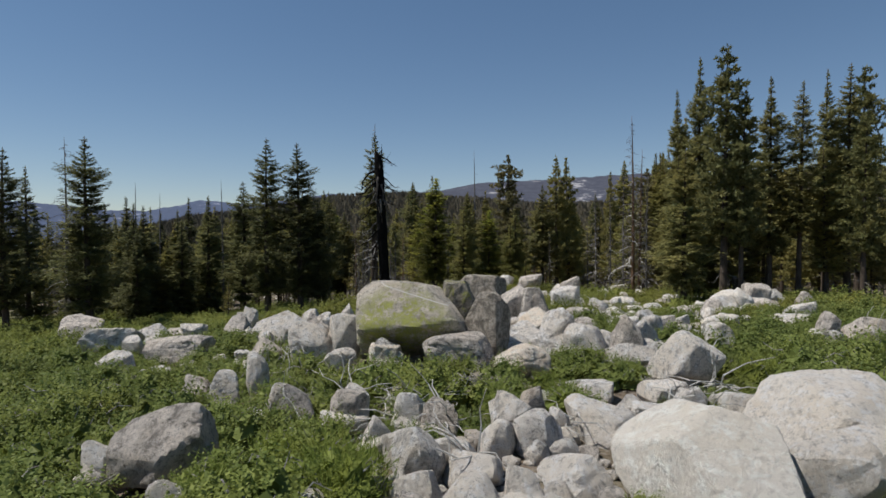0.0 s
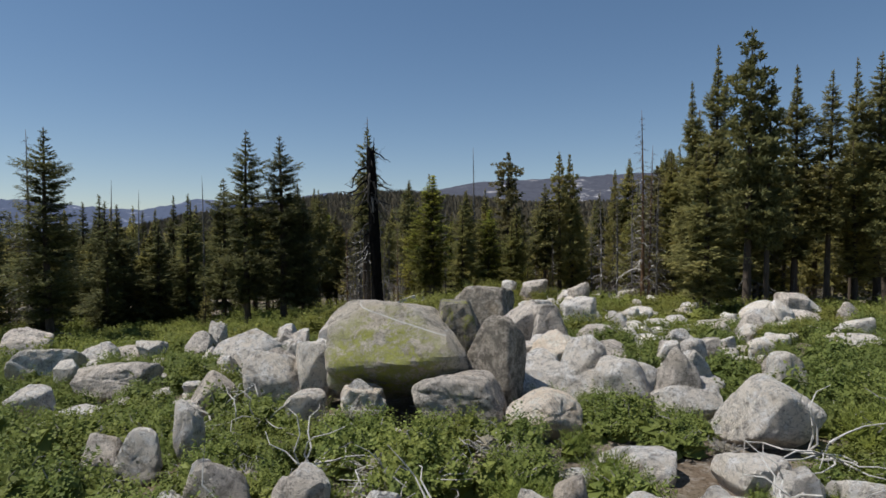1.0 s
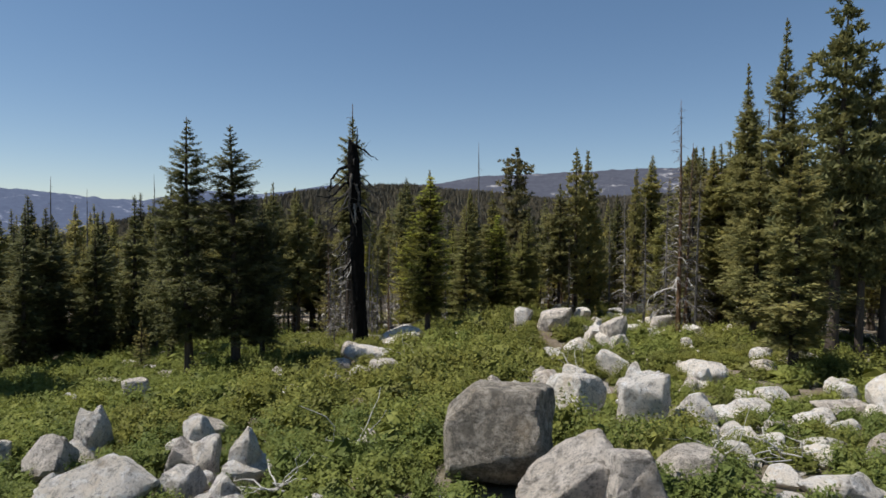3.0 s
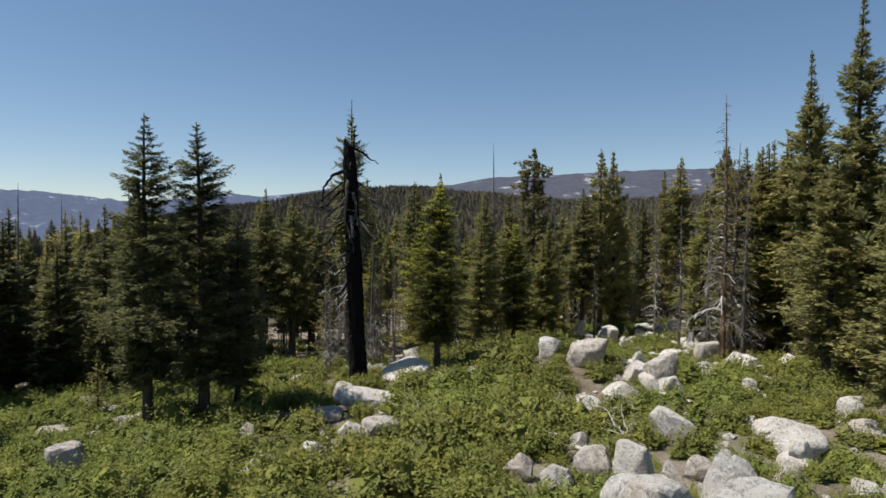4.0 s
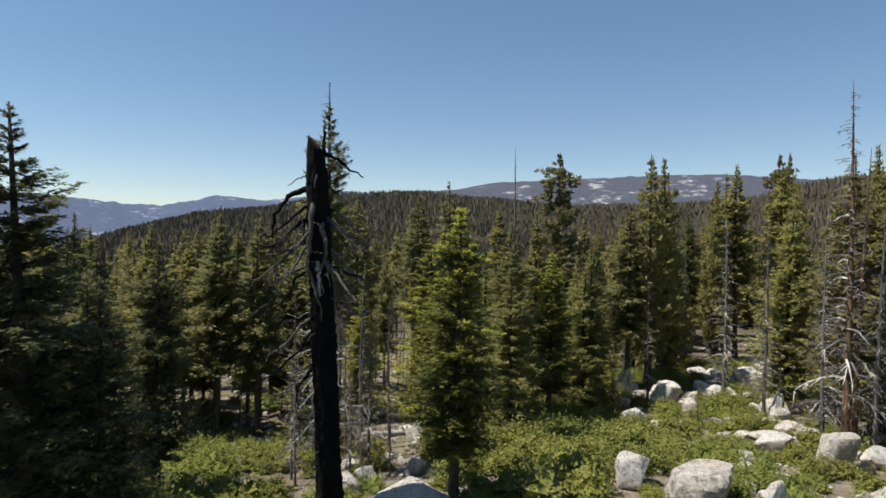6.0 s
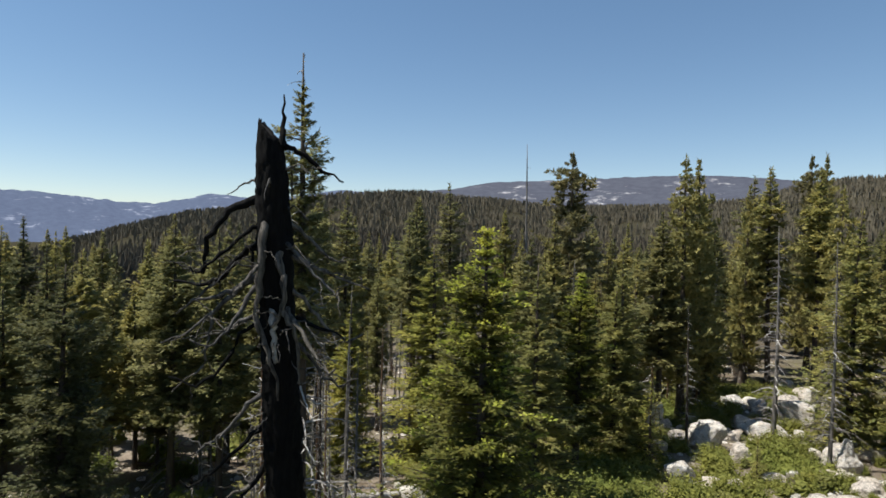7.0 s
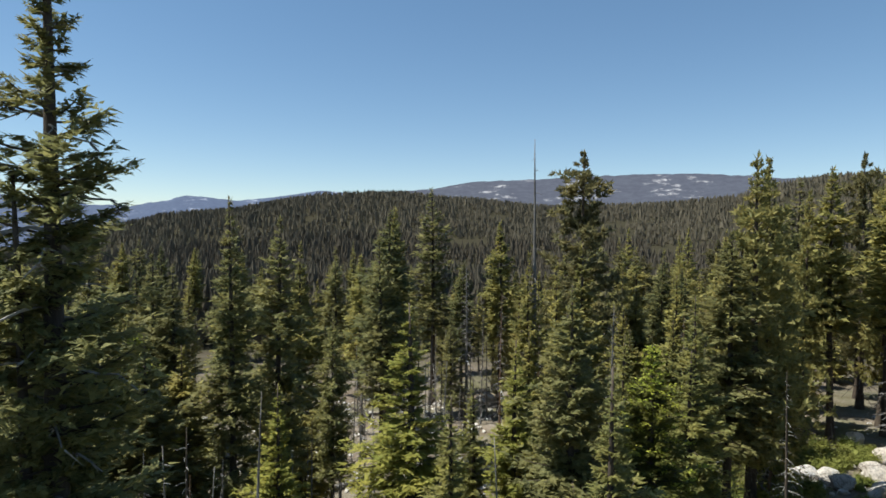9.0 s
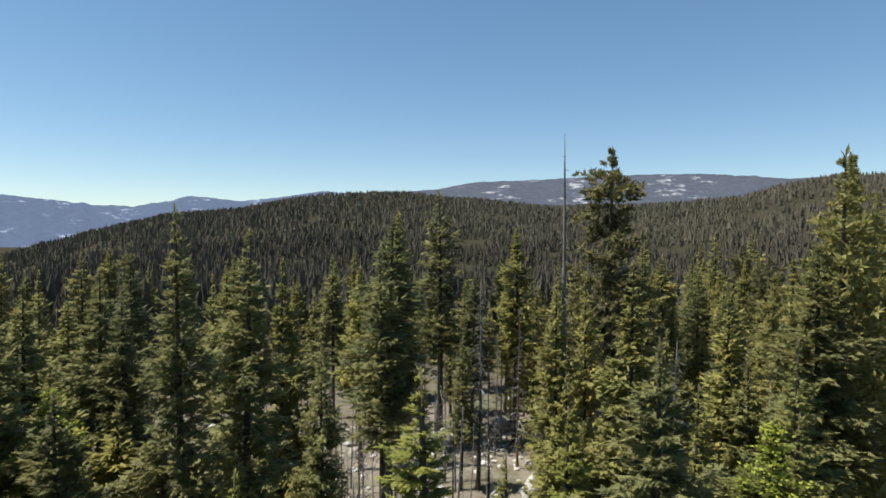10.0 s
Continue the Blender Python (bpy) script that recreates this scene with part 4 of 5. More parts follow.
FINE_FIRS = [(15.0, make_tree("fir_tree", 15.0, (3.1, 2.6, 3.5, 2.8)[i], 0.2, (1.8, 4.6, 1.2, 3.4)[i], 151 + i, (FIR, FIR_OLD, FIR_NEAR, FIR)[i], BARK, GREEN, "fir tree", 44, 9, 44, 0.42, (6, 24, 6, 18)[i], ragged=(0.36, 0.45, 0.38, 0.5)[i], power=(0.8, 0.65, 0.9, 0.6)[i], broad=0.50, fine_wood=False)) for i in range(4)]
MID_FIRS = [(15.0, make_tree("fir_tree", 15.0, (2.9, 2.3, 3.3, 2.4, 2.8, 2.0)[i], 0.19, (1.8, 5.6, 0.8, 5.0, 3.2, 6.2)[i], 51 + i, (FIR, FIR_DARK, FIR, FIR_OLD, PINE, FIR)[i], BARK, GREEN, "fir tree", (36, 36, 36, 32, 32, 36)[i], 8, 20, 0.58, (4, 22, 4, 16, 4, 30)[i], ragged=(0.34, 0.42, 0.36, 0.5, 0.45, 0.36)[i],
                                power=(0.85, 0.7, 0.95, 0.75, 0.6, 0.7)[i], broad=0.52, fine_wood=False)) for i in range(6)]
PINES = [(20.0, make_tree("pine_tree", 20.0, (3.8, 3.4, 3.4, 3.3)[i], 0.34, (5.0, 3.2, 2.6, 5.5)[i], 71 + i, (PINE_DARK, PINE, PINE, PINE_DEEP)[i], BARK, PINEY, "pine tree", (36, 40, 42, 38)[i], 8, (72, 40, 40, 56)[i], 0.80, 12, ragged=(0.6, 0.48, 0.48, 0.5)[i], droop=(0.05, 0.15, 0.15, 0.1)[i], power=(0.48, 0.62, 0.7, 0.55)[i], fine_wood=False, tuft=True, broad=0.42)) for i in range(4)]
SNAGS = [(14.0, make_snag("dead_tree", 14.0, (1.6, 1.4, 1.45, 1.0)[i], 0.15, 91 + i, (120, 60, 105, 26)[i], BARE, (BARK_GREY, BARK, BARK_RUST, BARK_GREY)[i], twigs=(9, 3, 9, 1)[i], droop=(0.55, 0.6, 0.5, 0.6)[i], twiggy=(TWIG_GREY, BARK_PALE, TWIG_GREY, BARK_GREY)[i], bleached=(14, 5, 16, 0)[i])) for i in range(4)]
POLES = [(9.0, make_snag("dead_tree", 9.0, (0.9, 0.6)[i], 0.075, 97 + i, (26, 14)[i], "thin bare grey pole of a dead fir", (BARK_GREY, BARK_PALE)[i], twigs=1, droop=0.4)) for i in range(2)]
SEEDLING = [(5.0, make_tree("young_fir", 5.0, 1.25, 0.07, 0.2, 111 + i, (FIR_BRIGHT, FIR)[i], BARK, YOUNG, "fir tree", 26, 7, 10, 0.30, 0, ragged=0.3)) for i in range(2)]
PATTERNS = NEAR_FIRS + FINE_FIRS + EDGE_FIRS + SUNNY_FIRS + HIGH_FIRS + NEAR_GREEN + POLES + MID_FIRS + PINES + SNAGS + SEEDLING
TREES = []


def plant(kind, x, y, top, rng, group, wide=1.0, lean=0.0):
    """A copy of one of the patterns, with its tip at the height top."""
    if kind in MID_FIRS and y < 92 and abs(x) < 32:
        kind = FINE_FIRS[MID_FIRS.index(kind) % 4]
    high, pattern = kind
    g = rough_ground(x, y)
    s = (top - g) / high
    w = s * wide * rng.uniform(0.92, 1.08)
    ob = copy_thing(pattern, Matrix.Identity(4))
    ob.matrix_basis = Matrix.Translation((x, y, g)) @ Euler((rng.uniform(-0.015, 0.015) + lean, rng.uniform(-0.02, 0.02), rng.uniform(0, 6.28))).to_matrix().to_4x4() @ Matrix.Diagonal((w, w, s, 1))
    tagged(ob, group=group)
    TREES.append((x, y))
    return ob


rng = random.Random(4)
# dark firs at the left edge of the clearing
for x, y, top, wide in [(-14.1, 46.6, 10.3, 1.12), (-11.5, 46.7, 9.9, 1.28), (-10.4, 48.0, 5.6, 1.15), (-27.2, 44.6, 10.1, 1.25), (-34.8, 46.0, 9.5, 1.2), (-37.3, 52.0, 8.7, 1.1),
                        (-29.4, 55.0, 5.5, 1.3), (-33.0, 60.0, 6.4, 1.3), (-30.0, 58.0, 5.4, 1.3), (-28.5, 62.0, 5.1, 1.2), (-24.4, 60.0, 6.5, 1.25), (-18.7, 54.0, 7.5, 1.2),
                        (-26.0, 57.5, 4.0, 1.3), (-14.4, 58.5, 6.3, 1.1), (-27.8, 52.5, 3.2, 1.2), (-46.6, 80.0, 6.6, 1.3), (-41.4, 85.0, 5.6, 1.2), (-39.9, 90.4, 8.1, 1.2), (-36.0, 88.0, 5.8, 1.1), (-44.0, 78.0, 4.6, 1.2), (-50.5, 82.0, 5.6, 1.2), (-31.5, 50.0, 4.0, 1.2)]:
    plant(rng.choice(EDGE_FIRS if y < 49 or x > -20 else NEAR_FIRS), x, y, top, rng, "firs at the shady edge", wide)
# tall pines and firs at the right edge
for x, y, top, kind, wide in [(22.8, 47.2, 17.6, PINES[3], 1.0), (17.4, 41.9, 8.6, SUNNY_FIRS[0], 1.25), (24.1, 59.2, 17.1, SUNNY_FIRS[1], 0.8), (24.3, 55.7, 19.2, SUNNY_FIRS[1], 0.75), (23.9, 46.6, 14.0, PINES[3], 0.8), (28.6, 51.0, 16.2, SUNNY_FIRS[1], 0.9),
                              (30.6, 50.0, 15.6, HIGH_FIRS[1], 1.1), (34.3, 52.0, 17.2, SUNNY_FIRS[0], 0.8), (36.9, 53.0, 18.0, HIGH_FIRS[0], 1.2), (41.3, 58.0, 19.0, PINES[3], 0.8), (38.8, 49.0, 15.5, SUNNY_FIRS[1], 0.9), (21.0, 52.5, 9.6, SUNNY_FIRS[0], 1.1),
                              (26.6, 53.0, 12.0, SUNNY_FIRS[0], 1.0), (34.0, 47.0, 12.5, PINES[3], 0.8), (25.0, 51.0, 7.5, SUNNY_FIRS[1], 1.2)]:
    plant(kind, x, y, top, rng, "conifers at the upper edge", wide)
for x, y, top in [(27.5, 75.0, 12.8), (27.5, 68.0, 12.5), (27.5, 66.0, 15.6), (28.1, 72.0, 12.8), (31.0, 64.0, 11.5), (33.0, 60.0, 12.0), (24.6, 55.0, 9.0), (29.5, 57.0, 8.0)]:
    plant(rng.choice(MID_FIRS), x, y, top, rng, "firs at the upper edge", 1.1)
# firs and pines in the middle
for x, y, top, wide in [(-17.4, 72.0, 7.5, 1.1), (-25.9, 80.0, 7.1, 1.1), (-21.0, 70.0, 6.3, 1.1), (-21.1, 75.0, 4.1, 1.0), (-13.8, 70.0, 7.5, 1.0), (-22.8, 80.0, 6.6, 1.0),
                        (2.9, 72.0, 7.5, 1.1), (-5.2, 95.0, 10.8, 1.1), (10.7, 83.0, 4.6, 1.1), (29.5, 102.0, 8.4, 1.1), (37.1, 102.0, 14.9, 1.1), (34.6, 110.0, 14.8, 1.1), (32.6, 80.0, 14.2, 1.0),
                        (15.8, 95.0, 6.2, 1.1), (31.7, 101.0, 14.9, 1.0)]:
    plant(rng.choice(MID_FIRS[1::2] if x < 0 else MID_FIRS), x, y, top, rng, "firs of the middle woods", wide)
for x, y, top, wide in [(-17.7, 85.0, 7.9, 1.1), (-12.7, 75.0, 5.3, 1.2), (-16.2, 80.0, 5.0, 1.1), (-21.2, 85.0, 7.3, 1.1), (-25.5, 95.0, 5.3, 1.1), (-24.1, 100.0, 7.9, 1.0),
                        (-7.2, 84.0, 5.1, 0.9), (-13.3, 120.0, 7.1, 1.2), (-8.3, 105.0, 7.0, 1.0), (-5.4, 92.0, 9.0, 1.1), (-5.6, 110.0, 11.4, 1.0), (-2.0, 115.0, 13.7, 1.2), (4.6, 110.0, 10.2, 0.9),
                        (7.7, 98.0, 7.0, 0.9), (4.6, 92.0, 7.9, 0.9), (18.3, 100.0, 6.3, 1.0)]:
    plant(rng.choice(MID_FIRS[1::2] if x < 0 else MID_FIRS), x, y, top, rng, "firs of the middle woods", wide * (0.9 if x < 0 else 1.0))
for x, y, top, wide in [(6.2, 84.0, 8.7, 1.1), (6.9, 79.0, 4.6, 1.0), (9.7, 78.0, 6.5, 1.2), (14.2, 84.0, 9.5, 1.2), (19.2, 88.5, 11.5, 0.8), (20.8, 110.0, 6.4, 1.1), (0.9, 110.0, 6.2, 1.0),
                        (-0.5, 100.0, 2.1, 1.0), (20.7, 95.0, 8.6, 0.8), (-9.4, 86.0, 8.6, 0.9)]:
    plant(rng.choice(NEAR_GREEN[:3] if y < 82 else MID_FIRS), x, y, top, rng, "firs of the middle woods", wide)
for x, y, top, wide, k in [(-0.8, 54.9, 7.8, 1.25, 3), (-2.6, 71.6, 6.9, 1.45, 1), (2.3, 66.2, 6.2, 1.2, 0), (-14.0, 76.5, 4.9, 1.2, 3), (5.6, 72.5, 5.4, 1.2, 3), (-7.6, 74.0, 3.6, 1.25, 1), (8.9, 76.5, 4.4, 1.3, 0), (-1.2, 68.5, 4.8, 1.1, 0), (1.3, 74.5, 5.2, 1.2, 1), (-0.2, 76.0, 3.4, 1.1, 0)]:
    plant(NEAR_GREEN[k], x, y, top, rng, "firs below the flight", wide)
for x, y, top, wide, k in [(11.8, 106.8, 16.6, 1.05, 0), (16.8, 86.2, 13.8, 1.05, 1), (18.8, 88.0, 13.9, 0.95, 2), (42.3, 112.0, 17.5, 0.8, 0), (39.0, 105.0, 16.9, 0.8, 1), (28.4, 100.0, 12.8, 0.8, 2), (34.6, 95.0, 12.5, 0.8, 1)]:
    plant(PINES[k], x, y, top, rng, "pines of the middle woods", wide)
for x, y, top, k in [(-10.2, 76.9, 10.6, 0), (-9.0, 79.5, 9.9, 1), (-15.6, 84.0, 7.4, 0)]:
    plant(HIGH_FIRS[k], x, y, top, rng, "firs of the middle woods", 1.0)
for x, y, top, k in [(10.6, 74.7, -1.0, 0), (15.6, 72.0, -3.5, 1), (24.6, 81.0, -4.2, 1), (29.0, 88.0, -4.6, 1), (-10.0, 66.4, 1.3, 1), (-0.9, 70.0, 0.5, 0), (-18.5, 49.8, -1.5, 1), (6.5, 77.0, -2.5, 0), (4.4, 71.0, -1.8, 1)]:
    plant(SEEDLING[k], x, y, top, rng, "young firs")
for x, y, top in [(-16.5, 70.0, 8.3), (-15.8, 76.0, 8.2)]:
    plant(MID_FIRS[5], x, y, top, rng, "firs of the middle woods", 1.0)
# dead trees
for x, y, top, k in [(21.6, 66.3, 15.8, 2), (34.0, 75.0, 17.6, 0), (22.5, 66.9, 12.0, 2), (23.1, 66.0, 9.0, 0), (20.9, 67.2, 8.5, 0), (26.6, 69.5, 10.4, 2), (4.9, 92.2, 15.4, 3), (-35.1, 66.0, 8.3, 3), (-34.3, 70.0, 7.5, 3), (-23.7, 62.0, 8.3, 3), (-32.7, 50.0, 10.9, 0),
                     (21.1, 80.5, 8.4, 0), (14.5, 79.0, 3.0, 1), (21.5, 75.0, 7.4, 0), (-7.6, 66.5, 4.6, 1), (-6.8, 69.0, 4.7, 3), (0.7, 100.0, 6.2, 0), (7.3, 82.0, 5.6, 0)]:
    plant(SNAGS[k], x, y, top, rng, "dead trees")
for x, y, high in [(-5.7, 59.6, 6.0), (-5.2, 62.0, 8.5), (-8.9, 61.0, 6.5), (-4.4, 64.5, 9.0), (-6.9, 64.8, 7.5), (-9.8, 65.0, 9.5), (-3.9, 60.2, 4.5), (-7.0, 58.6, 4.0), (-8.3, 59.6, 6.0), (-5.8, 63.6, 8.0), (-8.6, 64.2, 7.0)]:
    plant(SNAGS[rng.choice((0, 2))], x, y, rough_ground(x, y) + high, rng, "dead trees", 1.0)
for i in range(34):
    x, y = rng.uniform(-16, 3), rng.uniform(63, 112)
    if abs(x + 2) < 2.0 and y < 66:
        continue
    plant(rng.choice(SNAGS), x, y, rough_ground(x, y) + rng.uniform(6, 11), rng, "dead trees", 0.7)
for i in range(95):
    x, y = rng.uniform(-19, 1), rng.uniform(69, 112)
    if math.hypot(x + 2.6, y - 71.6) > 3.2:
        plant(rng.choice(POLES), x, y, rough_ground(x, y) + rng.uniform(4, 10), rng, "dead poles", 1.0, rng.gauss(0, 0.06))
for i in range(22):
    x, y = rng.uniform(3, 26), rng.uniform(80, 125)
    plant(SNAGS[rng.choice((0, 2))], x, y, rough_ground(x, y) + rng.uniform(8, 13.5), rng, "dead trees", 0.9)


def wooded(x, y):
    """Whether the forest stands here."""
    if 18 < x < 34 and 76 < y < 98:
        return False
    if x < -25:
        edge = 56.0
    elif x < -10:
        edge = 67.0
    elif x < 0:
        edge = 68.0
    elif x < 24:
        edge = 73.0 + 1.1 * x
    else:
        edge = 44.0
    return y > edge


fill = 0
while fill < 215:
    y = rng.uniform(44, 170)
    x = rng.uniform(-0.9, 0.9) * (y * 0.9)
    if not wooded(x, y) or (x > 24 and y < 62 and x < 27):
        continue
    open_floor = -27 < x < 4 and 70 < y < 115
    if open_floor and rng.random() < 0.80:
        continue
    if any((x - a) ** 2 + (y - b) ** 2 < (2.4 if y < 90 else 3.5) ** 2 for a, b in TREES):
        continue
    roof = 4.5 + 4.0 * step(12, 26, x) + rng.uniform(-4.5, 2.5)
    plant(rng.choice(MID_FIRS + MID_FIRS + PINES[:1] if x > 10 else (MID_FIRS[1::2] if open_floor else MID_FIRS)), x, y, roof, rng, "firs of the middle woods", rng.uniform(0.9, 1.25))
    fill += 1


more = 0
while more < 42:
    x, y = rng.uniform(3, 32), rng.uniform(80, 128)
    if not wooded(x, y) or any((x - a) ** 2 + (y - b) ** 2 < 2.2 ** 2 for a, b in TREES):
        continue
    plant(rng.choice(MID_FIRS[:1] + MID_FIRS[2:5] + PINES[1:3]), x, y, 2.5 + 3.0 * step(12, 26, x) + rng.uniform(-3.5, 2.0), rng, "firs of the middle woods", rng.uniform(1.0, 1.25))
    more += 1
for i in range(44):
    x = rng.uniform(-48, -12)
    if x > -26 and rng.random() < 0.65:
        continue
    y = rng.uniform(56, 76) if x < -25 else rng.uniform(67, 80)
    plant(rng.choice(NEAR_FIRS[:2] + MID_FIRS if x < -26 else MID_FIRS[1::2]), x, y, rng.uniform(0.5, 5.2), rng, "firs at the shady edge", 1.2)
for i in range(26):
    x, y = rng.uniform(25, 52), rng.uniform(48, 82)
    plant(rng.choice(MID_FIRS + PINES[2:]), x, y, rng.uniform(6.5, 14.0), rng, "firs at the upper edge", 1.1)


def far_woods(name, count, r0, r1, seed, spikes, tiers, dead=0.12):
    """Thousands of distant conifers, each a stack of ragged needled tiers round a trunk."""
    rng = random.Random(seed)
    vs, fs = [], []
    made = 0
    while made < count:
        r = math.sqrt(rng.uniform(r0 * r0, r1 * r1))
        a = rng.uniform(-0.86, 0.86)
        x, y = HUB[0] + r * math.sin(a), HUB[1] + r * math.cos(a)
        g = terrain(x, y) - 0.3
        if noise.noise((x * 0.02, y * 0.02, 1.0)) < -0.32:
            continue
        H = rng.uniform(6, 15) * (1.0 if r < 300 else 0.85 if r < 520 else 0.72)
        R = H * rng.uniform(0.17, 0.27)
        base = len(vs)
        vs += [(x - 0.2, y, g), (x + 0.2, y, g), (x, y, g + H * 0.6)]
        fs.append((base, base + 1, base + 2))
        if rng.random() > dead:
            for k in range(tiers):
                s = k / tiers
                zb = g + H * (0.10 + 0.82 * s)
                zt = min(g + H, zb + H * 1.75 / tiers)
                rad = R * (1 - 0.86 * s) * rng.uniform(0.85, 1.15)
                q = len(vs)
                turn = rng.uniform(0, 6.28)
                vs.append((x, y, zt))
                for j in range(2 * spikes):
                    w = turn + math.pi * j / spikes
                    d = rad * (rng.uniform(0.75, 1.15) if j % 2 == 0 else rng.uniform(0.30, 0.5))
                    vs.append((x + d * math.cos(w), y + d * math.sin(w), zb + (rng.uniform(-0.12, 0.04) * H / tiers * 2 if j % 2 == 0 else 0.25 * H / tiers)))
                for j in range(2 * spikes):
                    fs.append((q, q + 1 + j, q + 1 + (j + 1) % (2 * spikes)))
        made += 1
    me = bpy.data.meshes.new(name)
    me.from_pydata(vs, [], fs)
    me.materials.append(HAZED_WOODS)
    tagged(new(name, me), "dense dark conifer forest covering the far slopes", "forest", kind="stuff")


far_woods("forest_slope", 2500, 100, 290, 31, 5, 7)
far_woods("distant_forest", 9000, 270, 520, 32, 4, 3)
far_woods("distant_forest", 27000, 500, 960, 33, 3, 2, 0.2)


# ---- the burnt trunk ----
def crooked(b, pts, r0, r1, rng, n=8):
    """A gnarled limb through the given bends."""
    pts = [Vector(p) for p in pts]
    fine = []
    for a, c in zip(pts, pts[1:]):
        for k in range(4):
            fine.append(a.lerp(c, k / 4) + Vector((rng.uniform(-1, 1), rng.uniform(-1, 1), rng.uniform(-1, 1))) * 0.04)
    fine.append(pts[-1])
    m = len(fine) - 1
    b.tube(fine, [(r0 + (r1 - r0) * (i / m) ** 0.8) * rng.uniform(0.8, 1.2) for i in range(m + 1)], n)


def burnt_tree():
    rng = random.Random(77)
    x, y = -5.35, 54.0
    g = rough_ground(x, y)
    top = tagged(new("burnt_tree"), "charred black dead trunk with a broken top and gnarled limbs", "dead tree")
    top.location = (x, y, g)
    H = 10.1 - g
    b = Build()
    rows, n = 150, 40
    lean = Vector((-0.62, -0.4, 0)) / H
    for i in range(rows + 1):
        s = i / rows
        z = -0.3 + s * (H + 0.3)
        rad = 0.375 + 0.11 * (1 - s) + 0.26 * math.exp(-max(0, z) / 0.45)
        for k in range(n):
            w = 6.2832 * k / n
            cw, sw = math.cos(w), math.sin(w)
            rr = rad * (1 + 0.13 * noise.noise((cw * 1.6, sw * 1.6, z * 0.35)) + 0.12 * noise.noise((cw * 4, sw * 4, z * 0.9)) + 0.15 * noise.noise((cw * 7, sw * 7, z * 3.0)) + 0.10 * noise.noise((cw * 14, sw * 14, z * 11.0)))
            zz = z
            if s > 0.90:
                # the splintered rim: high on one side, broken down on the other
                rim = -0.30 * cw - 0.15 + 0.22 * noise.noise((cw * 1.7, sw * 1.7, 9.0)) + 0.12 * noise.noise((cw * 5, sw * 5, 3.0))
                zz += rim * (s - 0.90) / 0.10
                rr *= 1 - 0.32 * ((s - 0.90) / 0.10) ** 2
            b.v.append(lean * max(0.0, z) + Vector((rr * math.cos(w), rr * math.sin(w), zz)))
    for i in range(rows):
        for k in range(n):
            q = i * n
            b.f.append((q + k, q + (k + 1) % n, q + n + (k + 1) % n, q + n + k))
    b.f.append(tuple(rows * n + k for k in range(n)))
    part("trunk", b.mesh("trunk", CHAR, True), top)
    axis = lambda z: lean * z

    def limb(pts, r0, r1, mat, label="", twigs=True):
        q = Build()
        crooked(q, pts, r0 * 1.35, r1 * 1.3, rng)
        arm = part("limb", q.mesh("limb", mat, True), top, label)
        if r0 < 0.05 or not twigs:
            return
        for k in range(rng.randint(2, 4)):
            i = rng.randint(1, len(pts) - 2) if len(pts) > 2 else 0
            p = Vector(pts[i]).lerp(Vector(pts[i + 1]), rng.random())
            w = Vector((rng.uniform(-1, 1), rng.uniform(-1, 0.6), rng.uniform(-0.7, 0.6))).normalized() * rng.uniform(0.35, 0.9)
            twig = Build()
            crooked(twig, [p, p + w * 0.5 + Vector((0, 0, 0.06)), p + w], 0.022, 0.006, rng, 4)
            part("twig", twig.mesh("twig", CHAR_GREY), arm, "bare grey twig")

    # offsets from the trunk's axis: sideways, ahead, below the broken top
    def at(dx, dy, down):
        z = H - down
        return axis(z) + Vector((dx, dy, z))

    grey = "bare silvered limb"
    limb([at(0.25, 0, 0.45), at(0.32, 0.05, 0.0), at(0.36, 0.05, -0.75)], 0.09, 0.01, CHAR, "", False)
    limb([at(0.25, 0.1, 0.40), at(0.60, 0.2, 0.55), at(1.15, 0.3, 1.0), at(1.65, 0.4, 1.28)], 0.07, 0.015, CHAR)
    limb([at(-0.3, 0, 1.75), at(-1.0, -0.15, 2.05), at(-1.5, -0.3, 2.75), at(-1.65, -0.3, 3.55)], 0.085, 0.035, CHAR)
    limb([at(-0.3, 0, 2.75), at(-1.0, 0.2, 3.2), at(-1.5, 0.3, 3.75), at(-2.1, 0.35, 3.9), at(-2.7, 0.4, 3.8)], 0.085, 0.02, CHAR)
    limb([at(-1.6, 0.3, 3.8), at(-2.1, 0.4, 4.2), at(-2.7, 0.45, 4.65)], 0.04, 0.012, CHAR_MID, grey)
    limb([at(-0.3, -0.1, 3.5), at(-0.85, -0.2, 3.9), at(-1.4, -0.3, 4.1), at(-1.85, -0.3, 4.2)], 0.085, 0.02, CHAR_MID, grey)
    limb([at(-0.85, -0.2, 3.9), at(-1.5, -0.25, 4.5), at(-2.1, -0.3, 5.0), at(-2.75, -0.3, 5.25)], 0.05, 0.012, CHAR_MID, grey)
    limb([at(-1.5, -0.25, 4.5), at(-1.6, -0.25, 5.1), at(-1.75, -0.3, 5.75), at(-2.5, -0.4, 6.4)], 0.035, 0.012, CHAR_GREY, grey)
    limb([at(-0.3, 0, 1.25), at(-0.7, 0.1, 1.4), at(-1.15, 0.15, 1.65)], 0.025, 0.008, CHAR_GREY, grey)
    limb([at(-0.35, 0, 8.2), at(-0.75, -0.1, 8.75), at(-1.0, -0.2, 9.0), at(-1.0, -0.25, 9.6)], 0.07, 0.02, CHAR)
    limb([at(-0.75, -0.1, 8.75), at(-1.2, -0.2, 8.95), at(-1.7, -0.2, 9.4), at(-2.1, -0.3, 9.5)], 0.035, 0.01, CHAR_GREY, grey)
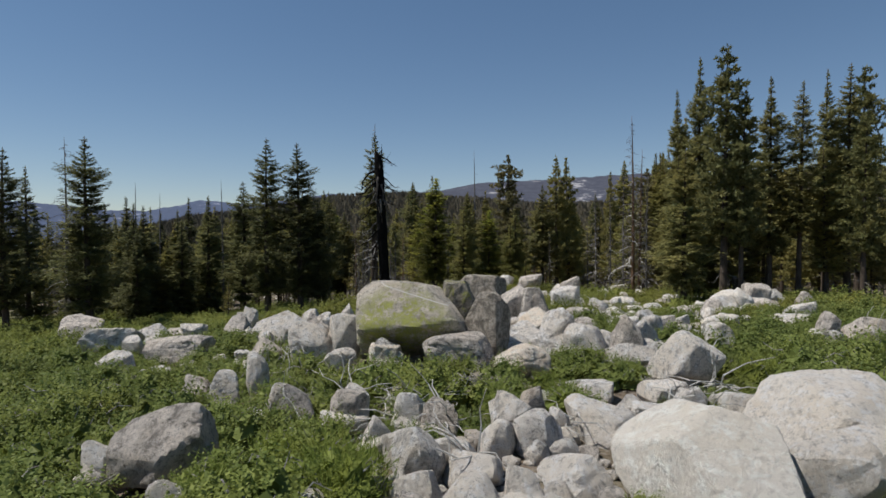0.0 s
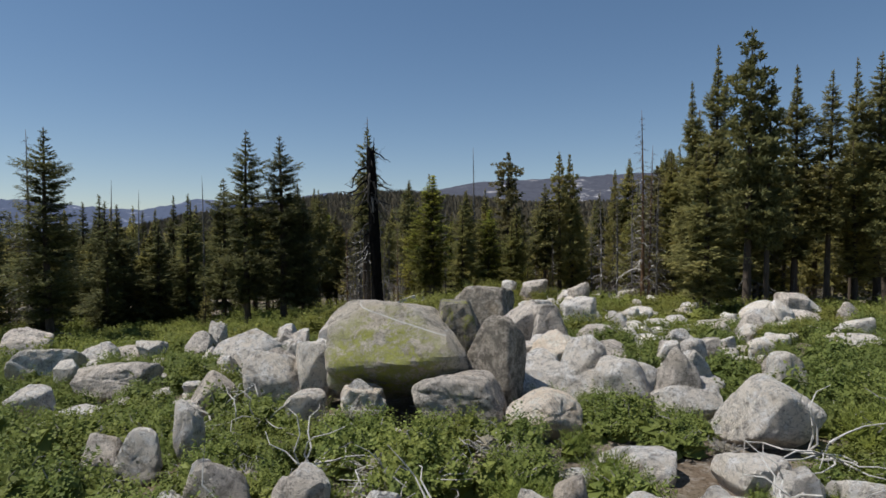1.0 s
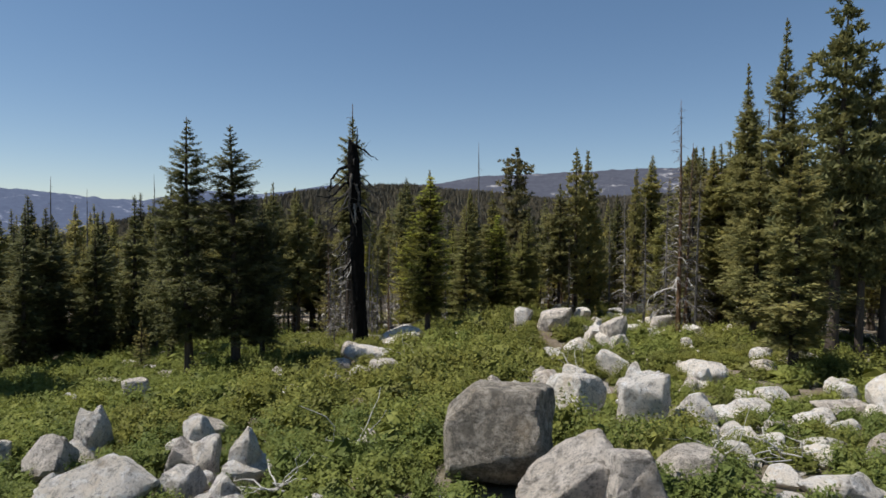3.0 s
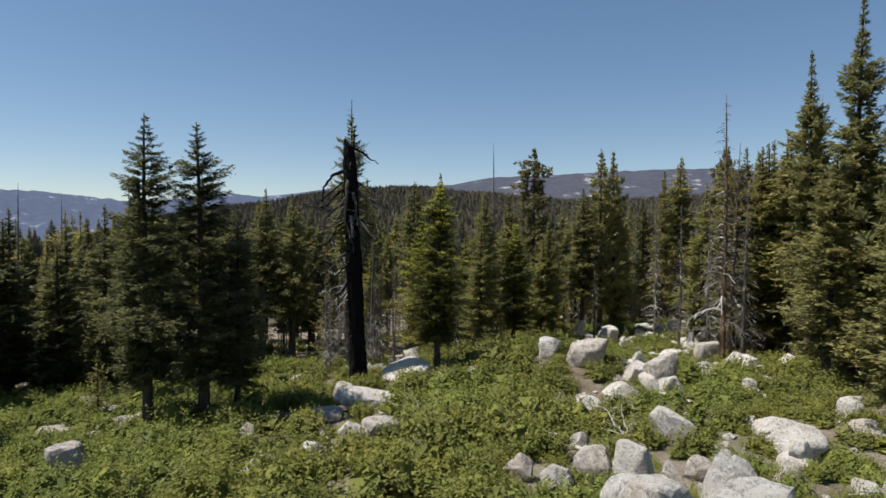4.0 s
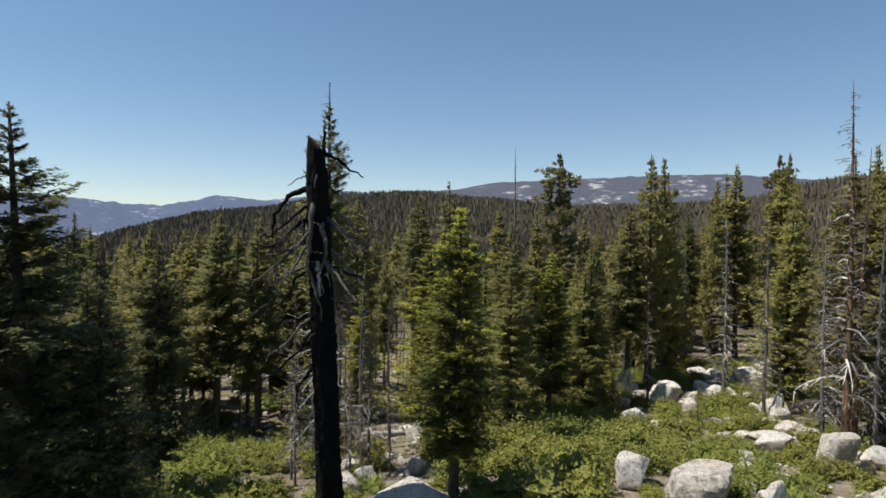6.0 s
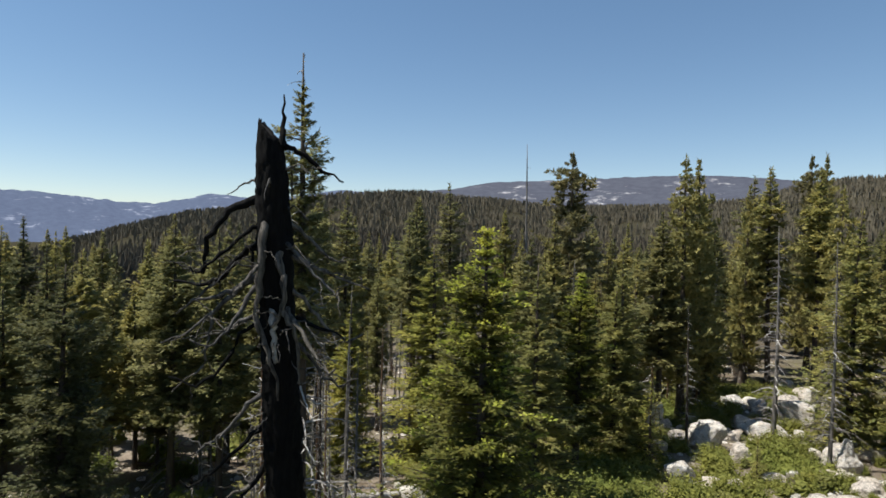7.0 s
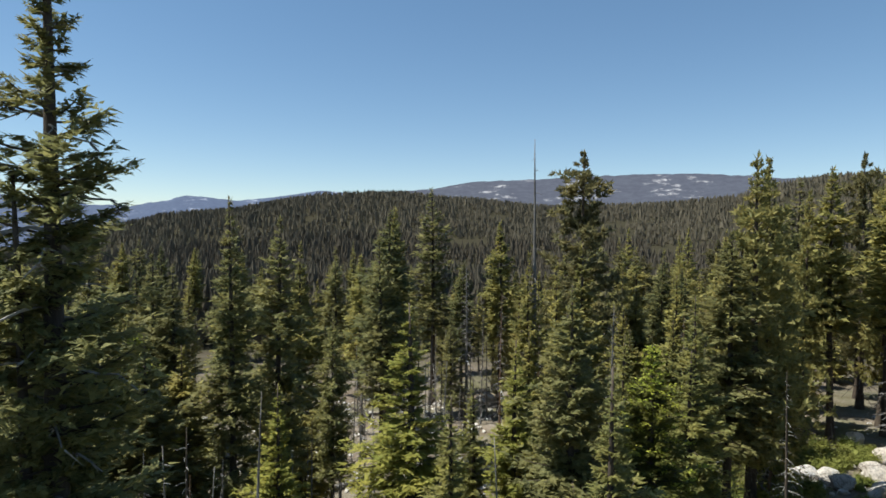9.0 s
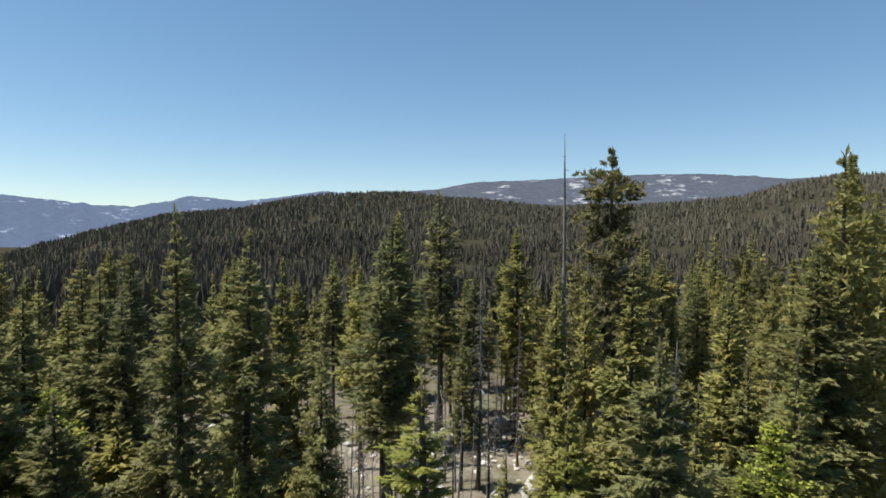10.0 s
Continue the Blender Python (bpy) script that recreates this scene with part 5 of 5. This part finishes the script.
    limb([at(-0.3, -0.1, 2.6), at(-0.5, -0.15, 3.0), at(-0.55, -0.2, 3.6)], 0.05, 0.015, CHAR)
    limb([at(-0.3, 0.05, 4.4), at(-0.9, 0.0, 4.75), at(-1.3, 0.0, 4.95), at(-2.0, 0.05, 5.2)], 0.06, 0.012, CHAR_MID, grey)
    limb([at(0.3, 0, 3.05), at(0.85, 0.1, 3.35), at(1.5, 0.2, 3.6), at(2.2, 0.3, 3.9)], 0.06, 0.012, CHAR_GREY, grey)
    limb([at(0.35, -0.1, 4.5), at(0.9, -0.2, 4.75), at(1.6, -0.2, 5.0)], 0.06, 0.015, CHAR)
    limb([at(-0.08, -0.05, 1.9), at(-0.12, -0.40, 2.6), at(-0.2, -0.48, 3.4), at(-0.35, -0.52, 4.5), at(-0.15, -0.55, 5.2), at(0.05, -0.55, 5.8), at(0.1, -0.55, 6.5)], 0.095, 0.02, CHAR_GREY, "silvered limb hanging down the trunk")
    limb([at(0.15, -0.05, 2.8), at(0.24, -0.38, 3.25), at(0.35, -0.48, 3.7), at(0.28, -0.5, 4.4), at(0.02, -0.52, 4.75)], 0.085, 0.03, CHAR_GREY, grey)
    limb([at(0.28, -0.45, 4.4), at(0.5, -0.5, 4.75), at(0.62, -0.5, 5.4), at(0.6, -0.5, 6.1)], 0.06, 0.015, CHAR_GREY, grey)
    limb([at(0.0, -0.1, 4.0), at(0.03, -0.42, 4.5), at(0.05, -0.5, 5.0), at(0.08, -0.5, 5.6)], 0.07, 0.04, BARK_PALE, grey)
    # long sagging limbs that turn up again at their ends
    for a, down, L, mat in [(0.3, 2.2, 1.5, CHAR_GREY), (-0.5, 2.7, 1.7, CHAR_MID), (0.1, 3.9, 1.8, CHAR_GREY), (-0.7, 4.3, 1.9, CHAR_GREY), (0.4, 5.2, 1.7, CHAR_MID), (-1.9, 3.0, 1.3, CHAR_GREY), (-2.3, 3.7, 1.9, CHAR_MID), (-2.8, 2.3, 1.7, CHAR), (3.4, 4.6, 2.2, CHAR), (3.3, 6.4, 1.9, CHAR_MID), (-2.9, 7.2, 2.1, CHAR)]:
        o = Vector((math.cos(a), math.sin(a), 0)) * L
        bend = rng.uniform(-0.15, 0.15) * L
        limb([at(o.x * 0.15, o.y * 0.15, down), at(o.x * 0.4, o.y * 0.4, down + 0.18 * L), at(o.x * 0.75 + bend, o.y * 0.75, down + 0.55 * L), at(o.x + bend, o.y, down + 0.72 * L), at(o.x * 1.15, o.y * 1.1, down + 0.62 * L)], 0.052, 0.012, mat, grey)
    for i in range(26):
        z = rng.uniform(1.5, H - 1.0)
        a = rng.uniform(0, 6.28)
        L = rng.uniform(0.4, 1.3)
        o = Vector((math.cos(a), math.sin(a), 0))
        p0 = axis(z) + o * 0.3 + Vector((0, 0, z))
        limb([p0, p0 + o * L * 0.5 + Vector((0, 0, 0.1 * L)), p0 + o * L + Vector((0, 0, -0.35 * L))], 0.022, 0.005, rng.choice((CHAR_GREY, CHAR_MID)), grey)


burnt_tree()
ROCKS.append((-5.5, 53.6, 0.8))


def double_fir():
    """The old ragged fir behind the burnt trunk: two stems and a dead spike."""
    x, y = -7.15, 61.0
    g = rough_ground(x, y)
    H = 14.0 - g
    top = tagged(new("fir_tree"), "old ragged fir with two stems and a dead spiked top", "fir tree")
    top.location = (x, y, g)
    part("trunk", trunk_build(H, 0.32, 5, 9, 0.15, 0.02).mesh("trunk", BARK, True), top)
    second = trunk_build(H * 0.80, 0.20, 6, 8, 0.2, 0.02)
    second.v = [Vector(p) + Vector((-0.36 * step(0, 3, p[2]), -0.2, 0)) for p in second.v]
    part("trunk", second.mesh("trunk", BARK, True), top)
    leaf, wood = fir_crown(H * 0.95, 1.95, 8.5, 17, 44, 8, 78, 0.32, ragged=0.55, droop=0.16, power=0.55, bare_top=0.02, broad=0.46, blunt=0.40, inner=0.3)
    part("crown", leaf.mesh("crown", FIR_OLD), top)
    leaf, _ = fir_crown(H * 0.80, 1.35, 9.0, 18, 26, 8, 64, 0.30, ragged=0.5, droop=0.12, power=0.46, broad=0.46, blunt=0.40, inner=0.15)
    leaf.v = [p + Vector((-0.36, -0.2, 0)) for p in leaf.v]
    part("crown", leaf.mesh("crown", FIR_OLD), top)
    tagged(part("branchwork", wood.mesh("branchwork", BARK), top), kind="stuff")
    tagged(part("deadwood", dead_limbs(H, 1.0, 2.4, 19, 75, 4, 0.5, 1.2).mesh("deadwood", BARK_PALE), top, "bare grey limbs and dead top"), kind="stuff")
    # long bleached limbs that sag and turn up again at their ends
    rng = random.Random(23)
    for z, a, L in [(8.9, 3.5, 2.0), (8.3, 4.3, 2.3), (7.4, 5.2, 2.1), (7.9, 2.6, 1.9), (6.6, 4.8, 2.4), (9.6, 0.2, 1.7), (7.0, 0.6, 2.0), (6.2, 3.9, 2.1), (9.9, 3.2, 1.5), (5.6, 5.6, 1.8)]:
        o = Vector((math.cos(a), math.sin(a), 0))
        t = Vector((-math.sin(a), math.cos(a), 0)) * rng.uniform(-0.3, 0.3)
        q = Build()
        crooked(q, [Vector((0, 0, z)), o * L * 0.35 + t * 0.3 + Vector((0, 0, z - 0.25 * L)), o * L * 0.7 + t + Vector((0, 0, z - 0.42 * L)), o * L + t * 1.4 + Vector((0, 0, z - 0.30 * L))], 0.045, 0.012, rng, 5)
        part("limb", q.mesh("limb", BLEACHED, True), top, "bleached sagging limb")


double_fir()


# ---- shrubs ----
def shrub_data(R, H, leaves, size, seed, lumps=5, fine=False, simple=False):
    """Leafy sprigs standing out of several low domes."""
    rng = random.Random(seed)
    b = Build()
    lump = [(rng.uniform(0, 6.28), rng.uniform(0.1, 0.62) * R, rng.uniform(0.34, 0.55) * R, rng.uniform(0.6, 1.0) * H) for _ in range(lumps)]
    for a0, d, r, h in lump:
        # the dense inside of each dome
        q = len(b.v)
        for ring, (wide, high) in enumerate(((0.74, 0.05), (0.66, 0.40), (0.36, 0.66))):
            for k in range(7):
                a = 6.283 * k / 7 + ring
                w = wide * r * rng.uniform(0.75, 1.2)
                b.v.append(Vector((d * math.cos(a0) + w * math.cos(a), d * math.sin(a0) + w * math.sin(a), h * high * rng.uniform(0.75, 1.15))))
        b.v.append(Vector((d * math.cos(a0), d * math.sin(a0), 0.74 * h)))
        for ring in range(2):
            for k in range(7):
                u, w = q + 7 * ring + k, q + 7 * ring + (k + 1) % 7
                b.f += [(u, w, w + 7), (u, w + 7, u + 7)]
        b.f += [(q + 14 + k, q + 14 + (k + 1) % 7, q + 21) for k in range(7)]
    per = 5 if simple else 9
    for i in range(leaves // per):
        a0, d, r, h = rng.choice(lump)
        a, u = rng.uniform(0, 6.28), rng.uniform(-0.1, 1)
        c = math.sqrt(max(0, 1 - u * u))
        k = rng.uniform(0.60, 0.92)
        p = Vector((d * math.cos(a0) + r * k * c * math.cos(a), d * math.sin(a0) + r * k * c * math.sin(a), max(0.02, h * (0.22 + 0.70 * u * k))))
        n = Vector((c * math.cos(a), c * math.sin(a), 0.7 * u + 0.35)).normalized()
        stem = (n + Vector((rng.uniform(-0.6, 0.6), rng.uniform(-0.6, 0.6), rng.uniform(-0.1, 0.7)))).normalized()
        across = stem.cross(Vector((rng.uniform(-1, 1), rng.uniform(-1, 1), rng.uniform(-0.3, 0.3)))).normalized()
        deep = stem.cross(across)
        span = rng.uniform(0.16, 0.34) * H
        for q in range(per):
            w = 2.4 * q + rng.uniform(-0.5, 0.5)
            way = (across * math.cos(w) + deep * math.sin(w) + stem * (1.3 if fine else 0.55)).normalized()
            side = way.cross(stem + Vector((rng.uniform(-0.4, 0.4), rng.uniform(-0.4, 0.4), 0.5)))
            if side.length < 0.05:
                continue
            l = size * rng.uniform(0.7, 1.3)
            (b.needle if simple else b.blade)(p + stem * span * q / (per - 1), way, side.normalized(), l * (1.4 if fine else 1.0), l * (0.24 if fine else 0.64), rng.uniform(-0.15, 0.1))
    return b


def stem_data(R, H, n, seed):
    rng = random.Random(seed)
    b = Build()
    for i in range(n):
        a = rng.uniform(0, 6.28)
        d = rng.uniform(0.3, 0.95) * R
        o = Vector((math.cos(a), math.sin(a), 0))
        t = Vector((-math.sin(a), math.cos(a), 0)) * rng.uniform(-0.3, 0.3)
        b.tube([o * 0.05 + Vector((0, 0, -0.05)), (o + t) * d * 0.4 + Vector((0, 0, H * 0.35)), (o - t) * d * 0.8 + Vector((0, 0, H * 0.6)), o * d + Vector((0, 0, H * rng.uniform(0.5, 0.8)))], [0.016, 0.012, 0.009, 0.004], 4, False)
    return b


def make_shrub(R, H, leaves, size, seed, mat, label, fine=False, stems=7):
    top = tagged(new("shrub"), label, "shrub")
    part("foliage", shrub_data(R, H, leaves, size, seed, 6, fine).mesh("foliage", mat), top)
    tagged(part("stemwork", stem_data(R, H, stems, seed).mesh("stemwork", BARK_PALE), top, "bare grey stems"), kind="stuff")
    return top


SHRUBS = [make_shrub(0.9, 0.9, 1500, 0.064, 201 + i, LEAF, "leafy green mountain shrub growing between granite boulders") for i in range(4)]
FEATHERY = [make_shrub(0.85, 0.85, 1900, 0.062, 211 + i, LEAF_FINE, "feathery yellow-green bush among the rocks", True, 5) for i in range(2)]
DRY = [make_shrub(0.6, 0.5, 90, 0.05, 221 + i, LEAF_DRY, "bleached dead shrub with tangled bare stems", True, 46) for i in range(2)]


def leafy(x, y):
    """How thickly the shrubs stand on the near slope."""
    if x < -1.2:
        d = 0.95
    elif x < 3.6:
        d = 0.6 + 0.38 * step(10, 12, y)
    else:
        d = 0.92 * step(4, 8, y)
    return d * (1 - 0.2 * (talus(x, y) - 0.05))


rng = random.Random(12)
spots, rest = [], []
y = 3.5
while y < 33:
    x = -(y * 0.8 + 5)
    while x < y * 0.8 + 5:
        px, py = x + rng.uniform(-0.5, 0.5), y + rng.uniform(-0.5, 0.5)
        clear = all((px - a) ** 2 + (py - b) ** 2 > (c * 0.85 + 0.05) ** 2 for a, b, c in ROCKS)
        if clear and rng.random() < leafy(px, py):
            spots.append((px, py))
        x += 0.95
    y += 0.95
spots.sort(key=lambda p: p[1] + 0.25 * abs(p[0]))
for i, (x, y) in enumerate(spots):
    if i >= 290:
        rest.append((x, y))
        continue
    feathery = math.hypot(x + 2.3, y - 9.3) < 1.6 or rng.random() < 0.08
    kind = rng.choice(FEATHERY) if feathery else (rng.choice(DRY) if rng.random() < 0.10 else rng.choice(SHRUBS))
    s = rng.uniform(0.9, 1.8) * (1.0 if y > 6 else 0.85)
    s = min(s, 0.50 + 0.85 * max(0.0, min(math.hypot(x - a0, y - b0) - c0 for a0, b0, c0 in ROCKS)))
    ob = copy_thing(kind, Matrix.Identity(4))
    ob.matrix_basis = Matrix.Translation((x, y, rough_ground(x, y))) @ Matrix.Rotation(rng.uniform(0, 6.28), 4, "Z") @ Matrix.Diagonal((s, s, s * rng.uniform(0.8, 1.15), 1))
    tagged(ob, group="shrubs of the near slope")

for pattern in [p for _, p in PATTERNS] + SHRUBS + FEATHERY + DRY:
    for o in (*pattern.children_recursive, pattern):
        bpy.data.objects.remove(o)


def cover(name, spots, R, H, leaves, size, seed, mat, label, simple=False, stretch=(0.55, 1.35)):
    """Shrubs too many to count, joined."""
    rng = random.Random(seed)
    forms = []
    for k in range(5):
        b = shrub_data(R, H, leaves, size, seed + k, 3 + k % 2, False, simple)
        forms.append((np.array([tuple(p) for p in b.v]), np.array([f for f in b.f if len(f) == 3])))
    vs, fs, n = [], [], 0
    for x, y in spots:
        k = rng.randrange(5)
        v, f = forms[k]
        a, s = rng.uniform(0, 6.28), rng.uniform(*stretch)
        s = min(s, 0.62 + 0.8 * max(0.0, min(math.hypot(x - a0, y - b0) - c0 for a0, b0, c0 in ROCKS)))
        c, d = math.cos(a) * s, math.sin(a) * s
        p = np.stack([v[:, 0] * c - v[:, 1] * d + x, v[:, 0] * d + v[:, 1] * c + y, v[:, 2] * s * rng.uniform(0.8, 1.2) + rough_ground(x, y)], 1)
        vs.append(p)
        fs.append(f + n)
        n += len(v)
    v, f = np.concatenate(vs), np.concatenate(fs)
    me = bpy.data.meshes.new(name)
    me.from_pydata(v.tolist(), [], f.tolist())
    me.materials.append(mat)
    tagged(new(name, me), label, "shrubs", kind="stuff")


cover("shrub_cover", rest, 1.0, 0.9, 520, 0.105, 301, LEAF, "leafy green shrubs spread over the stony slope", True, (0.6, 1.4))
mats, edge_spots = [], []
y = 29.0
while y < 98:
    x = -(y * 0.55 + 10) if y < 82 else 8.0
    while x < min(34.0, y * 0.5 + 10):
        px, py = x + rng.uniform(-0.6, 0.6), y + rng.uniform(-0.6, 0.6)
        clear = all((px - a) ** 2 + (py - b) ** 2 > (c * 0.95 + 0.08) ** 2 for a, b, c in ROCKS)
        keep = 0.98 * (1 - 0.35 * (talus(px, py) - 0.05))
        if wooded(px, py):
            keep = 0.22
        elif -9 < px < 1 and py > 56:
            keep *= 0.4
        if noise.noise((px * 0.18, py * 0.18, 2.0)) < -0.42:
            keep *= 0.7
        if clear and rng.random() < keep:
            (edge_spots if noise.noise((px * 0.12, py * 0.12, 7.0)) > 0.12 or px < -12 else mats).append((px, py))
        x += 1.38
    y += 1.38
cover("meadow_shrubs", mats, 1.1, 0.9, 740, 0.095, 311, LEAF_MAT, "low olive-green shrub mats carpeting the clearing", True, (0.5, 2.1))
cover("edge_shrubs", edge_spots, 1.1, 0.92, 720, 0.095, 321, LEAF_EDGE, "fresh green shrubs along the forest edge", True, (0.5, 1.9))


# ---- fallen wood ----
def log(x, y, length, radius, turn, seed, mat, label):
    rng = random.Random(seed)
    top = tagged(new("fallen_log"), label, "log", "fallen logs")
    b = Build()
    pts = [Vector((length * (k / 6 - 0.5), 0.05 * rng.uniform(-1, 1) * length * 0.2, radius * 0.8)) for k in range(7)]
    b.tube(pts, [radius * (1 - 0.09 * k) for k in range(7)], 8)
    part("trunk", b.mesh("trunk", mat, True), top)
    for k in range(rng.randint(2, 5)):
        q = Build()
        p = pts[rng.randint(1, 5)]
        w = Vector((rng.uniform(-0.5, 0.5), rng.uniform(-1, 1), rng.uniform(0.3, 1))).normalized()
        l = rng.uniform(0.3, 0.9)
        q.tube([p, p + w * l * 0.6, p + w * l + Vector((0, 0, 0.1))], [radius * 0.3, radius * 0.2, radius * 0.06], 4)
        part("limb_stub", q.mesh("limb_stub", mat), top)
    slope = math.atan((terrain(x + 1.5 * math.cos(turn), y + 1.5 * math.sin(turn)) - terrain(x - 1.5 * math.cos(turn), y - 1.5 * math.sin(turn))) / 3)
    top.matrix_basis = Matrix.Translation((x, y, terrain(x, y))) @ Matrix.Rotation(turn, 4, "Z") @ Matrix.Rotation(-slope, 4, "Y")


LOGS = [(-1.2, 50.8, 3.6, 0.14, 0.25), (2.0, 50.2, 3.2, 0.10, 0.1), (-3.6, 53.0, 2.4, 0.09, 2.5), (-5.0, 52.6, 1.8, 0.07, 0.6), (-12.5, 55.5, 4.5, 0.16, 0.2), (-10.0, 66.0, 6.0, 0.17, 0.1), (-4.0, 69.5, 6.5, 0.20, 0.05), (3.5, 58.8, 4.0, 0.13, 0.3)]
for i, (x, y, l, r, a) in enumerate(LOGS):
    log(x, y, l, r, a, 500 + i, BARK_PALE, "weathered grey fallen log with broken stubs")
rng = random.Random(15)
for i in range(48):
    x, y = rng.uniform(-19, 4), rng.uniform(62, 114)
    log(x, y, rng.uniform(3, 7), rng.uniform(0.08, 0.2), rng.uniform(-0.6, 0.6) + rng.choice((0, 1.5)), 520 + i, rng.choice((BARK_PALE, BARK_PALE, BARK)), "weathered grey fallen log with broken stubs")


def tangle(x, y, size, seed):
    """Bleached dead brush: crooked bare branches."""
    rng = random.Random(seed)
    top = tagged(new("dead_branch"), "bleached crooked dead branch tangled among rocks and shrubs", "branch", "dead branches")
    g = rough_ground(x, y)
    for k in range(rng.randint(7, 11)):
        q = Build()
        p = Vector((rng.uniform(-0.2, 0.2), rng.uniform(-0.2, 0.2), 0.0)) * size
        w = Vector((rng.uniform(-1, 1), rng.uniform(-1, 1), rng.uniform(0.1, 0.7))).normalized()
        pts = [p]
        for j in range(5):
            w = (w + Vector((rng.uniform(-1, 1), rng.uniform(-1, 1), rng.uniform(-0.7, 0.5))) * 0.85).normalized()
            p = p + w * size * 0.24
            p.z = max(p.z, 0.05)
            pts.append(p)
        r = 0.017 * size
        q.tube(pts, [r * (1 - 0.15 * j) for j in range(6)], 5)
        part("twig", q.mesh("twig", BLEACHED), top)
    top.location = (x, y, g + 0.32)


TANGLES = [(-2.2, 14.4, 1.3), (-1.0, 12.4, 1.1), (0.0, 11.6, 1.2), (0.6, 9.7, 1.1), (-5.4, 18.2, 1.4), (-4.1, 17.4, 1.2), (-3.0, 12.3, 1.2), (2.6, 11.4, 1.0), (5.2, 12.2, 1.2), (7.0, 14.5, 1.4),
           (-0.4, 13.6, 1.2), (-2.2, 29.8, 1.6), (-3.3, 27.0, 1.2), (7.2, 28.4, 1.4), (9.4, 28.8, 1.4), (6.8, 41.8, 1.5), (-1.4, 44.0, 1.4), (15.2, 20.0, 1.4)]
for i, (x, y, s) in enumerate(TANGLES):
    tangle(x, y, s, 600 + i)
